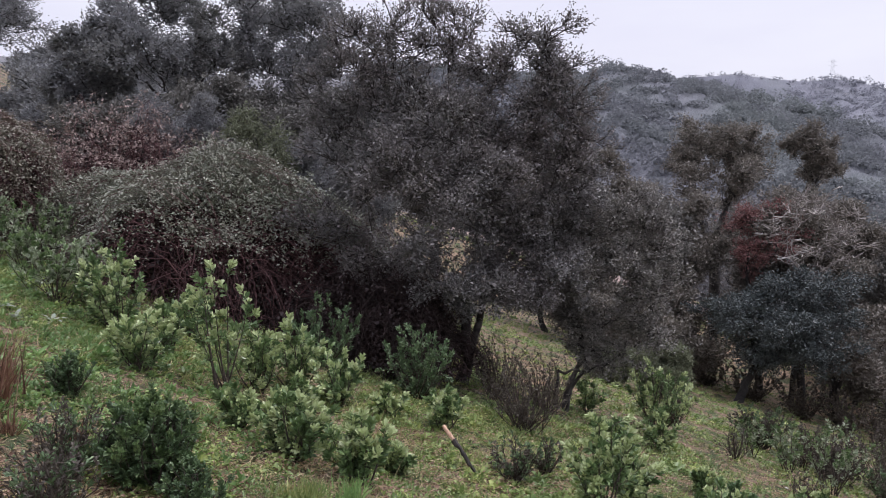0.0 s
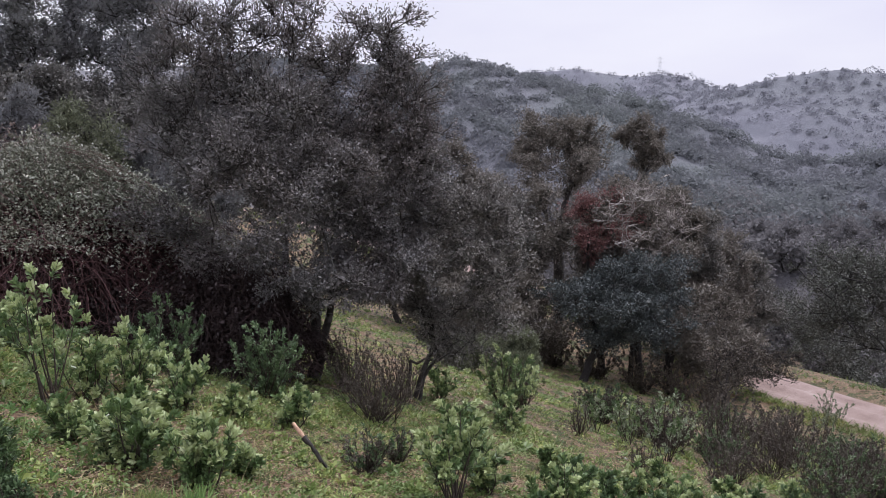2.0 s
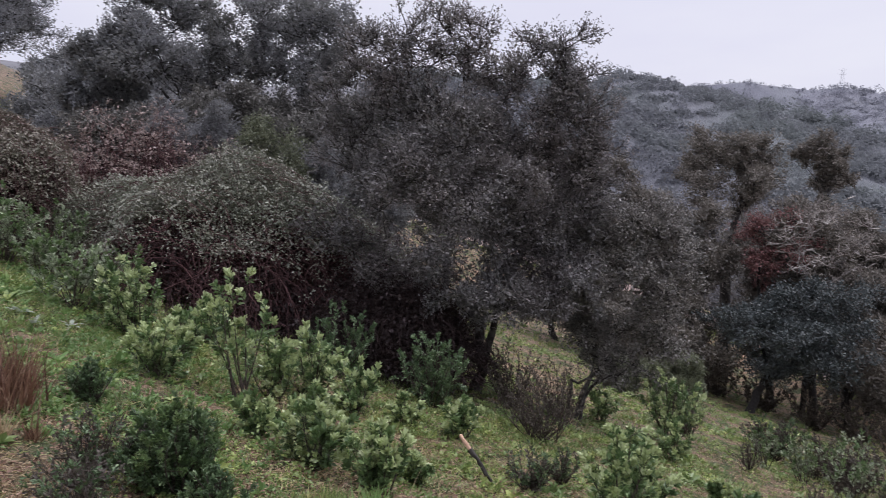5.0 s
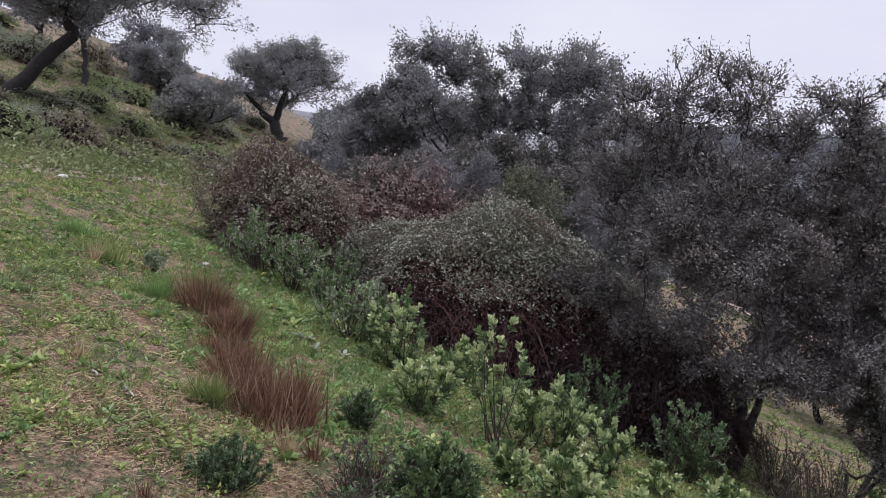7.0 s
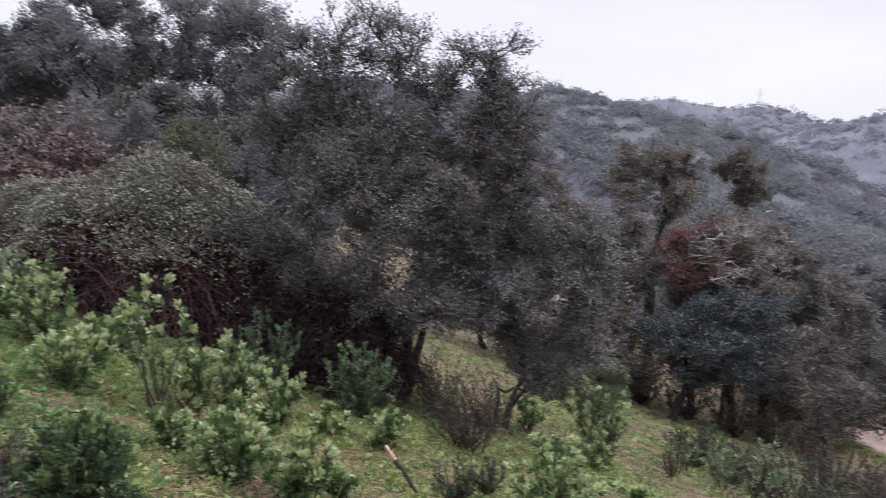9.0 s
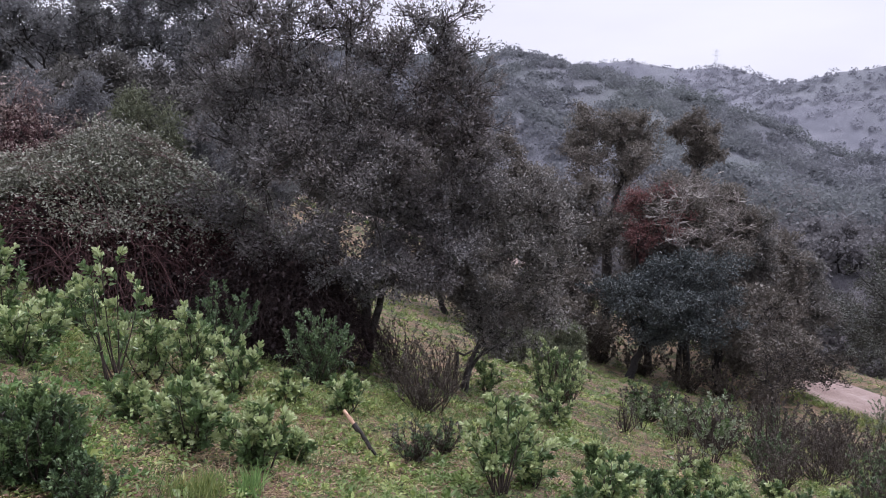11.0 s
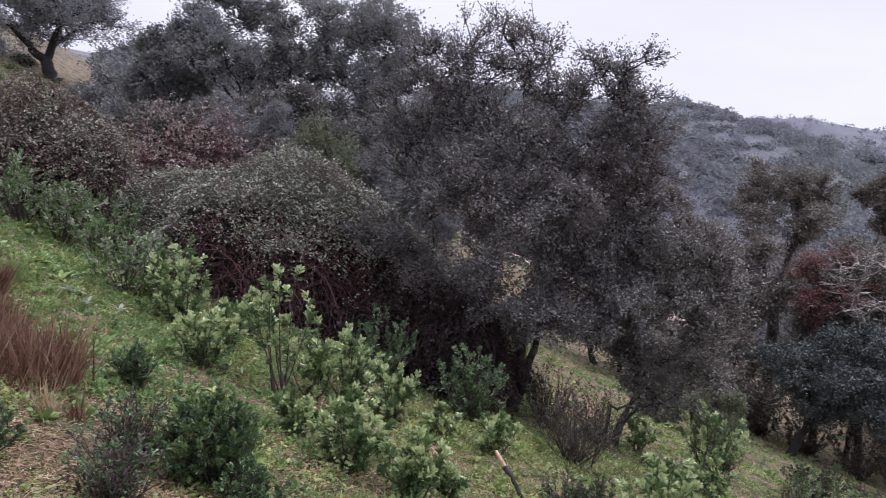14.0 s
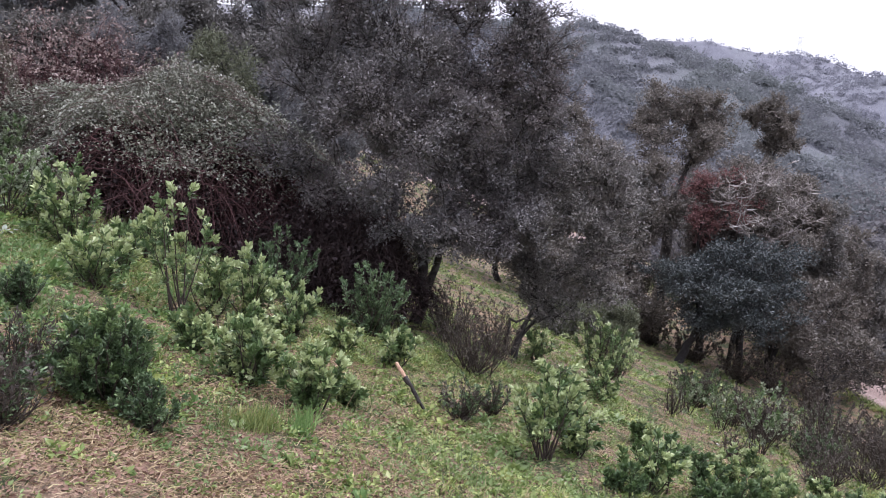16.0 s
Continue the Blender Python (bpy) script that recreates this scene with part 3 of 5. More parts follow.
def make_shrub(name, label, x, y, h, w, seed, leaf, tip=None, stems=16, leaves=60, leaf_len=0.055, leaf_w=0.42, bare=0.35, wood=TWIG, group="", stem_r=0.006,
               erect=0.9, round_top=0.75, category="shrub"):
    """A bush of many stems, its leaves set round the upper part of each and crowded at the tips."""
    rng = np.random.default_rng(seed)
    ob = new(name)
    ob.location = (x, y, ground_at(x, y) - 0.02)
    tagged(ob, label, category, group)
    a = rng.uniform(0, 2 * np.pi, stems)
    r = np.sqrt(rng.uniform(0, 1, stems)) * w / 2
    tipz = h * (1 - round_top * 0.55 * (r / (w / 2)) ** 2) * rng.uniform(0.75, 1.02, stems)
    tipz[0], r[0] = h * 0.97, r[0] * 0.3
    end = np.stack([r * np.cos(a), r * np.sin(a), tipz], -1)
    root = end * [0.12, 0.12, 0] + rng.normal(size=(stems, 3)) * [w * 0.05, w * 0.05, 0]
    mid = root * 0.35 + end * [0.62, 0.62, 0.5] + rng.normal(size=(stems, 3)) * w * 0.06
    p = bend(root, mid, end, 8)
    # upright shoots along each stem, each closed by a rosette
    per = 4
    side = np.repeat(np.arange(stems), per)
    where = np.tile(np.linspace(bare, 0.98, per), stems) + rng.uniform(-0.06, 0.06, len(side))
    j = np.clip(where * 7, 0, 6.999)
    i0 = j.astype(int)
    at = p[side, i0] * (1 - (j - i0)[:, None]) + p[side, i0 + 1] * (j - i0)[:, None]
    e2 = at + unit(at * [1, 1, 0] / (w + 0.01) * 1.1 + rng.normal(size=(len(side), 3)) * 0.42 + [0, 0, erect]) * np.clip(rng.uniform(0.16, 0.34, (len(side), 1)) * min(h, w), 0.05, 0.24)
    p2 = bend(at, (at + e2) / 2 + rng.normal(size=e2.shape) * 0.012, e2, 5)
    for i in range(stems):
        v, f = joined([sweep(p[i:i + 1], stem_r * np.linspace(1.5, 0.45, 8)[None], 4), sweep(p2[i * per:i * per + per], stem_r * np.linspace(0.7, 0.3, 5)[None] * np.ones((per, 1)), 3)])
        part("stem", fast_mesh("stem", v, f, wood, smooth=True), ob)
    k = np.repeat(np.arange(len(side)), max(6, int(leaves * 0.45)))
    s = rng.uniform(0, 1, len(k)) ** 0.55
    b = p2[k, 0] * (1 - s[:, None]) + p2[k, 4] * s[:, None]
    axis = unit(p2[k, 4] - p2[k, 0])
    round_ = ball(rng, len(k))
    round_ = unit(round_ - axis * (round_ * axis).sum(1, keepdims=True))
    d = unit(round_ * rng.uniform(0.5, 1.1, (len(k), 1)) + axis * (0.25 + 0.95 * s[:, None]))
    size = leaf_len * rng.uniform(0.65, 1.2, len(k))
    bright = rng.uniform(size=len(side)) < 0.7
    at_tip = (s > 0.55) & bright[k]
    v, f = leaf_shapes(rng, b, d, size, leaf_w, up=0.5, belly=0.64)
    nf = len(k)
    fm = np.concatenate([at_tip, at_tip]).astype(int) if tip else None
    part("foliage", fast_mesh("foliage", v, [f], [leaf, tip] if tip else leaf, fm), ob)
    return ob


def make_bramble(name, label, x, y, radii, seed, leaf=BRAMBLE_LEAF, canes=420, leaves=20000, cover=0.0, leaf_len=0.055, sink=0.1, cane_mat=CANE, loose=0.12, hollow=0.0, strands=0):
    """A mound of arching canes under a skin of small leaves. cover: how far down the skin of leaves reaches (-1 to 1)."""
    rng = np.random.default_rng(seed)
    ob = new(name)
    ob.location = (x, y, ground_at(x, y) - sink)
    tagged(ob, label, "bramble bush")
    radii = np.array(radii, float)
    bumps = ball(rng, 44)
    bumps[:, 2] = np.abs(bumps[:, 2])
    size = rng.uniform(-0.16, 0.26, 44)

    def skin(u):
        k = np.exp(-((u[:, None] - bumps[None]) ** 2).sum(-1) / 0.05)
        return u * radii * (0.9 + (k * size).sum(1))[:, None]

    u = ball(rng, canes)
    u[:, 2] = np.abs(u[:, 2]) * 0.85 + 0.1
    u = unit(u)
    top = skin(u) * rng.uniform(0.8, 1.0, (canes, 1))
    root = top * [0.45, 0.45, 0] + rng.normal(size=(canes, 3)) * [radii[0] * 0.25, radii[1] * 0.25, 0.02]
    root[:, 2] = 0
    out = unit(top * [1, 1, 0] + rng.normal(size=(canes, 3)) * [0.6, 0.6, 0])
    end = top + out * rng.uniform(0.2, 0.9, (canes, 1)) * radii.mean() * 0.45 - [0, 0, 1] * rng.uniform(0.1, 0.75, (canes, 1)) * radii[2] * 0.7
    end[:, 2] = np.maximum(end[:, 2], 0.02)
    p = np.concatenate([bend(root, (root + top) / 2 + [0, 0, 0.45 * radii[2]], top, 7), bend(top, top + (top - root) * 0.12, end, 7)[:, 1:]], 1)
    p[:, 1:-1] += rng.normal(size=(canes, 11, 3)) * 0.05
    v, f = sweep(p, 0.0065 * np.linspace(1.3, 0.5, 13)[None] * rng.uniform(0.6, 1.3, (canes, 1)), 3)
    part("cane_tangle", fast_mesh("cane_tangle", v, [f], cane_mat), ob)
    # sprays of leaves, each on the tip of a side shoot
    sprays = leaves // 8
    ragged = 0.13 + 0.07 * (hollow > 0)
    u = ball(rng, sprays * 3)
    u[:, 2] = np.abs(u[:, 2])
    u = u[u[:, 2] + rng.normal(size=len(u)) * ragged > cover + hollow * np.clip(-u[:, 1] * 1.6, 0, 1)][:sprays]
    lay = 1.02 - np.abs(rng.normal(size=(len(u), 1))) * loose + np.maximum(rng.normal(size=(len(u), 1)), 0) * 0.05
    spot = skin(u) * lay
    k = np.repeat(np.arange(len(u)), 8)
    lean = unit(u * [1, 1, 0.25] + ball(rng, len(u)) * 0.7 - [0, 0, 0.15])[k]
    b = spot[k] + lean * rng.uniform(-0.08, 0.08, (len(k), 1)) + rng.normal(size=(len(k), 3)) * 0.028
    v, f = leaf_shapes(rng, b, unit(lean * 0.9 + ball(rng, len(k)) * 0.8), leaf_len * rng.uniform(0.55, 1.25, len(b)), 0.62, up=2.6)
    pieces = [(v, f)]
    if strands:
        # leafy runners that arch over the crown of the mound and hang down its sides
        turn, tilt0 = rng.uniform(0, 2 * np.pi, strands), rng.uniform(0.1, 0.95, strands)
        s = np.linspace(0, 1, 12)
        tilt = tilt0[:, None] + s[None] * rng.uniform(0.2, 0.62, (strands, 1)) * (1 - 0.45 * np.clip(-np.sin(turn), 0, 1))[:, None]
        swing = turn[:, None] + s[None] * rng.normal(size=(strands, 1)) * 0.35
        w = np.stack([np.sin(tilt) * np.cos(swing), np.sin(tilt) * np.sin(swing), np.maximum(np.cos(tilt), 0.02)], -1)
        run = skin(unit(w).reshape(-1, 3)).reshape(strands, 12, 3) * (1.0 + 0.07 * np.sin(np.pi * s))[None, :, None]
        pieces_cane = sweep(run, 0.004 * np.linspace(1.2, 0.5, 12)[None] * np.ones((strands, 1)), 3)
        part("runner_tangle", fast_mesh("runner_tangle", pieces_cane[0], [pieces_cane[1]], cane_mat), ob)
        k = np.repeat(np.arange(strands), 44)
        j = rng.uniform(0, 1, len(k)) ** 1.25 * 10.99
        i0 = j.astype(int)
        b = run[k, i0] * (1 - (j - i0)[:, None]) + run[k, i0 + 1] * (j - i0)[:, None] + rng.normal(size=(len(k), 3)) * 0.03
        lean = unit(run[k, i0 + 1] - run[k, i0])
        pieces.append(leaf_shapes(rng, b, lean * 0.7 + ball(rng, len(k)) * 0.8, leaf_len * rng.uniform(0.6, 1.3, len(k)), 0.6, face=unit(b) * 1.2 + [0, 0, 1.6]))
    v, f = joined(pieces)
    part("foliage", fast_mesh("foliage", v, f, leaf), ob)
    # near-black leaves added inside the mound to stand for its inner shade
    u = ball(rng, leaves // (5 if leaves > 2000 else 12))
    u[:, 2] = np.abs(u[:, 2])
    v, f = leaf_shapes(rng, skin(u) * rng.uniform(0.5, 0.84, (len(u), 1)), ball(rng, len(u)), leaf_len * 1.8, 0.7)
    tagged(part("shade_core", fast_mesh("shade_core", v, [f], BRAMBLE_CORE_SHADE), ob, "near-black leaves standing in for the inner shade"), kind="stuff")
    return ob


def at(x, y):
    return (x, y, ground_at(x, y) - 0.03)


# main oak in front of the bramble, and the trees beside it
make_tree("holm_oak_tree", "grey-green holm oak with a forked trunk and wide ragged crown", at(0.25, 11.2), 1.25, (-0.35, 0.3, 3.0), (1.8, 1.65, 1.75), 3, OAK_LEAF,
          trunk_r=0.08, lobes=34, twigs=9600, per_twig=17, leaf_len=0.046, stems=2, low=-0.6, limb_k=0.46, thin=0.5,
          extra=[(-0.99, 0.2, 5.15, 0.66), (-0.53, 0.2, 5.35, 0.66), (0.0, 0.2, 5.3, 0.66), (-0.96, 0.2, 4.65, 0.7), (-0.25, 0.2, 4.7, 0.7), (0.45, 0.2, 4.45, 0.6), (0.93, 0.1, 5.1, 0.55), (1.25, 0.1, 5.05, 0.55),
                 (-0.2, -0.8, 1.55, 0.5), (0.4, -0.8, 1.6, 0.5), (0.9, -0.6, 1.5, 0.45), (1.3, -0.4, 1.6, 0.5), (0.1, -0.6, 1.5, 0.4),
                 (1.2, 0.1, 3.9, 0.6), (1.2, 0.1, 3.4, 0.6), (1.65, 0, 3.5, 0.55), (1.3, 0.2, 4.2, 0.6), (1.0, 0, 3.6, 0.6), (1.6, 0.1, 2.8, 0.55), (1.3, 0, 2.9, 0.6), (1.6, 0, 4.1, 0.5), (1.25, 0.1, 4.55, 0.5), (-1.6, 0.2, 5.0, 0.5), (-1.85, 0.2, 4.5, 0.5),
                 (-0.75, 0.1, 4.9, 0.6), (-0.3, 0.4, 4.95, 0.6), (0.2, 0.1, 4.75, 0.6), (-1.3, 0.2, 5.0, 0.55), (0.7, 0.2, 4.6, 0.55), (1.1, 0.2, 4.6, 0.55), (-0.6, 0.1, 4.2, 0.65), (0.9, 0.2, 4.1, 0.6), (-1.4, 0.2, 4.2, 0.65),
                 (1.40, 0.1, 4.5, 0.58), (1.55, 0, 3.80, 0.6), (1.55, 0, 3.10, 0.6), (-1.5, 0.2, 4.65, 0.6), (-1.83, 0.2, 4.15, 0.62), (-1.95, 0.1, 3.55, 0.65), (0.25, 0.2, 3.85, 0.62),
                 (0.53, 0, 1.75, 0.55), (0.84, 0, 1.5, 0.5), (1.24, 0, 1.75, 0.55), (-0.41, 0, 1.85, 0.55), (0.78, 0, 2.45, 0.6), (0.2, 0, 2.05, 0.55), (-1.4, 0, 1.9, 0.6), (-1.9, 0, 2.3, 0.65), (1.4, 0.1, 2.3, 0.55)])
make_tree("holm_oak_tree", "small leaning oak of many slender stems with a low thin crown", at(1.8, 11.7), 0.7, (0.7, 0, 2.1), (1.2, 1.05, 1.3), 8, BROWN_OAK,
          trunk_r=0.042, lobes=22, twigs=2900, per_twig=19, leaf_len=0.047, stems=4, lean=(0.25, 0), limb_k=0.5,
          extra=[(0.2, 0.05, 3.1, 0.55), (0.8, 0, 3.2, 0.55), (1.35, -0.2, 2.7, 0.55), (1.55, -0.2, 2.0, 0.55), (1.4, -0.2, 1.25, 0.5), (-0.3, 0.1, 1.9, 0.55), (0.05, 0.1, 1.5, 0.5), (0.95, -0.1, 0.95, 0.45), (-0.3, 0.1, 2.75, 0.55)])
make_tree("holm_oak_tree", "dark dense oak with a slanting trunk", at(8.2, 21.3), 1.2, (1.3, -0.2, 2.3), (2.35, 2.0, 1.75), 12, OAK_LEAF_DARK, BARK_DARK,
          trunk_r=0.11, lobes=24, twigs=2100, per_twig=23, leaf_len=0.08, lean=(0.6, 0), low=-0.95)
make_tree("holm_oak_tree", "spreading dark oak with a bent trunk beside the track", at(14.5, 15.3), 2.3, (-0.5, 0.4, 4.0), (3.1, 2.6, 1.9), 21, OAK_LEAF_GREEN, BARK_DARK,
          trunk_r=0.17, lobes=34, twigs=3200, per_twig=21, leaf_len=0.07, lean=(-0.05, 0.05), low=-0.6, via=(0.65, -0.6, 1.3))
make_tree("lichened_tree", "half-bare tree with pale lichen-covered branches", at(10.8, 22.9), 3.9, (0.1, 0, 5.7), (1.9, 1.3, 1.35), 31, BROWN_LEAF, BARK_LICHEN,
          trunk_r=0.11, lobes=26, twigs=420, per_twig=5, leaf_len=0.07, twig_r=0.02, limb_k=0.62, trunk_mat=BARK_DARK)
make_tree("red_leaved_tree", "small tree with dull red leaves and dark bark", at(10.0, 24.3), 2.6, (-0.1, 0, 5.3), (1.35, 1.1, 1.3), 32, RED_LEAF, BARK_DARK,
          trunk_r=0.1, lobes=16, twigs=900, per_twig=12, leaf_len=0.08)
make_tree("holm_oak_tree", "tall brown-grey oak with an open crown behind the lichened tree", at(9.8, 28.35), 4.8, (0, 0, 7.5), (2.1, 1.9, 1.75), 33, BROWN_LEAF,
          trunk_r=0.2, lobes=26, twigs=1500, per_twig=20, leaf_len=0.1, low=-0.6)
make_tree("holm_oak_tree", "slender grey oak on the slope above the track", at(13.0, 28.1), 5.0, (0, 0, 8.0), (1.05, 1.0, 1.4), 34, BROWN_LEAF,
          trunk_r=0.15, lobes=14, twigs=700, per_twig=20, leaf_len=0.1, low=-0.8)
make_tree("bare_tree", "nearly leafless small tree with spreading twigs beside the track", at(10.6, 17.55), 1.0, (1.0, 0.2, 1.55), (1.7, 1.0, 0.75), 41, HEATH_LEAF, BARK_DARK,
          trunk_r=0.06, lobes=14, twigs=900, per_twig=6, leaf_len=0.06, twig_r=0.008)
# the row behind takes leaf colours lightened in place of haze
for i, (x, y, h, r, up, lf) in enumerate([(-6.8, 19.3, 4.75, 2.0, 1.85, HAZED_LEAF), (-3.9, 20.2, 5.7, 1.95, 1.85, HAZED_LEAF), (-8.7, 19.6, 3.4, 1.15, 1.2, HAZED_LEAF), (-5.5, 18.4, 2.6, 1.7, 1.5, OAK_LEAF_GREY),
                                          (-7.4, 18.4, 1.9, 1.6, 1.3, OAK_LEAF_GREY), (-3.0, 18.6, 2.9, 1.7, 1.6, OAK_LEAF_GREY), (-9.3, 20.6, 1.6, 1.7, 1.2, HAZED_LEAF), (-4.6, 19.2, 3.2, 1.5, 1.5, OAK_LEAF_GREY), (-2.5, 19.5, 3.6, 1.4, 1.6, OAK_LEAF_GREY), (-1.8, 20.0, 4.2, 1.6, 1.9, HAZED_LEAF), (-0.2, 20.6, 3.9, 1.6, 2.1, OAK_LEAF_GREY)]):
    make_tree("holm_oak_tree", "grey-green oak with a rounded crown behind the bramble, leaves paled as haze", at(x, y), h * 0.4, (0, 0, h), (r, r, up), 50 + i, lf, BARK_DARK,
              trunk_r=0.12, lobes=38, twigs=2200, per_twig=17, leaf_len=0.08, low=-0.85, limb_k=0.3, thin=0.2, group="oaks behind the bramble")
# oaks on the upper slope, their leaf colour paled to stand for haze
make_tree("holm_oak_tree", "old oak with a leaning trunk and long level boughs", at(-20.3, 18.4), 1.9, (2.6, 1.4, 3.1), (4.2, 3.4, 1.9), 61, HAZED_LEAF, BARK_DARK,
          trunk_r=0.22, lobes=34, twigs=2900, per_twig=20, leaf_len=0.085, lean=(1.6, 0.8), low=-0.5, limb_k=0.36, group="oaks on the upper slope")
make_tree("holm_oak_tree", "broad round oak with a crooked fork on the skyline", at(-21.1, 35.8), 0.95, (-0.3, 0, 3.35), (3.9, 3.3, 2.35), 62, HAZED_LEAF, BARK_DARK,
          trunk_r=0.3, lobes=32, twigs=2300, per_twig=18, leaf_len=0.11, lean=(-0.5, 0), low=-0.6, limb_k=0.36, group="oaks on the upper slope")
make_tree("holm_oak_tree", "slim grey oak below the skyline", at(-24.0, 25.2), 1.9, (0.4, 0, 3.2), (2.2, 1.8, 1.2), 63, HAZED_LEAF, BARK_DARK,
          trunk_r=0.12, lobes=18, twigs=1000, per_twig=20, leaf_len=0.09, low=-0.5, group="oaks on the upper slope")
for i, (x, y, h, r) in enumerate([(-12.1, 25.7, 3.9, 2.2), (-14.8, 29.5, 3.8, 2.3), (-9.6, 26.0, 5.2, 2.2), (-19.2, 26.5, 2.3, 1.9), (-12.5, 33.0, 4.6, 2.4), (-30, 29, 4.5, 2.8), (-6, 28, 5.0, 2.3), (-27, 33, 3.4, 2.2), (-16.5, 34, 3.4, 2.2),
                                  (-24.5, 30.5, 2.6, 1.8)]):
    make_tree("holm_oak_tree", "grey-green oak on the upper slope, leaves paled as haze", at(x, y), h * 0.2, (0, 0, h * 0.55), (r, r, h * 0.46), 70 + i, HAZED_LEAF, BARK_DARK,
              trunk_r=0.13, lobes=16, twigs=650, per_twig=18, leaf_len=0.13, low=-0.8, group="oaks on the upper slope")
# trees of the middle distance, right of the main oak
for i, (x, y, h, r, lf) in enumerate([(4.6, 24.5, 6.2, 2.0, OAK_LEAF_GREY), (6.6, 26.5, 6.2, 2.2, BROWN_LEAF), (9.2, 27.0, 5.6, 2.0, BROWN_LEAF), (13.8, 25.5, 4.8, 1.9, BROWN_LEAF), (16.0, 28.5, 5.5, 2.2, BROWN_LEAF),
                                      (18.5, 35, 6.2, 2.6, OAK_LEAF_GREY), (13.9, 23.2, 3.2, 1.6, BROWN_LEAF), (21.5, 38, 6.5, 2.8, OAK_LEAF_GREY),
                                      (24.5, 36, 6.0, 2.8, OAK_LEAF_GREEN), (22.5, 27.5, 4.5, 2.2, OAK_LEAF_GREEN), (30, 42, 7, 3.2, OAK_LEAF_GREY), (29, 30, 6, 2.6, OAK_LEAF_GREEN), (14.5, 36, 6.5, 2.6, OAK_LEAF_GREY), (7.2, 23.6, 3.0, 1.7, BROWN_LEAF), (5.4, 22.8, 2.6, 1.5, BROWN_LEAF)]):
    make_tree("holm_oak_tree", "grey-brown oak on the slope above the valley", at(x, y), h * 0.14, (0, 0, h * 0.5), (r, r, h * 0.5), 90 + i, lf, BARK_DARK,
              trunk_r=0.085, lobes=18, twigs=800, per_twig=18, leaf_len=0.11, low=-1.0, group="oaks above the valley")
# the closed edge of that wood: direction in degrees, distance, rise of the top in degrees, half the crown's width
for i, (az, d, rise, w, lf) in enumerate([(9.4, 27, 1.2, 1.35, OAK_LEAF_GREY), (11.2, 28, 0.4, 1.35, BROWN_LEAF), (13.4, 27, -1.1, 1.3, BROWN_LEAF), (15.2, 25.5, -2.6, 1.2, OAK_LEAF_GREY), (17.2, 26, -2.4, 1.3, BROWN_LEAF),
                                          (22.3, 27, -2.9, 1.3, BROWN_LEAF), (27.0, 28.5, -2.2, 1.3, BROWN_LEAF), (29.0, 29.5, -3.6, 1.3, OAK_LEAF_GREY), (30.9, 30, -5.3, 1.35, BROWN_LEAF), (32.9, 32, -6.8, 1.3, OAK_LEAF_GREY),
                                          (7.5, 26, 1.9, 1.4, BROWN_LEAF), (27.5, 26.0, -6.5, 1.4, BROWN_LEAF), (24.5, 27.5, -1.2, 1.2, BROWN_LEAF)]):
    x, y = d * math.sin(radians(az)), d * math.cos(radians(az))
    h = EYE_Z + d * math.tan(radians(rise)) - ground_at(x, y)
    make_tree("holm_oak_tree", "grey-brown oak at the edge of the wood above the valley", at(x, y), h * 0.3, (0, 0, h - 1.45 * w), (w, w, 1.5 * w), 130 + i, lf, BARK_DARK,
              trunk_r=0.085, lobes=18, twigs=800, per_twig=18, leaf_len=0.11, low=-1.0, group="oaks above the valley")
# lighter bushes before the dark row
for i, (x, y, h, w) in enumerate([(-3.7, 15.4, 3.9, 1.7), (-4.8, 15.8, 3.7, 1.5), (-5.9, 16.4, 3.3, 1.4), (-2.6, 15.6, 3.7, 1.5), (-1.6, 15.9, 3.6, 1.5), (4.67, 16.40, 1.3, 1.3), (3.80, 17.00, 0.9, 1.0)]):
    make_tree("willowy_bush", "light green feathery bush before the dark oaks", at(x, y), h * 0.2, (0, 0, h * 0.55), (w * 0.5, w * 0.5, h * 0.45), 110 + i, LIGHT_LEAF if i in (0, 5, 6) else HAZED_LEAF,
              trunk_r=0.04, lobes=20, twigs=900, per_twig=20, leaf_len=0.08, leaf_w=0.25, low=-0.9, category="bush", group="light bushes")

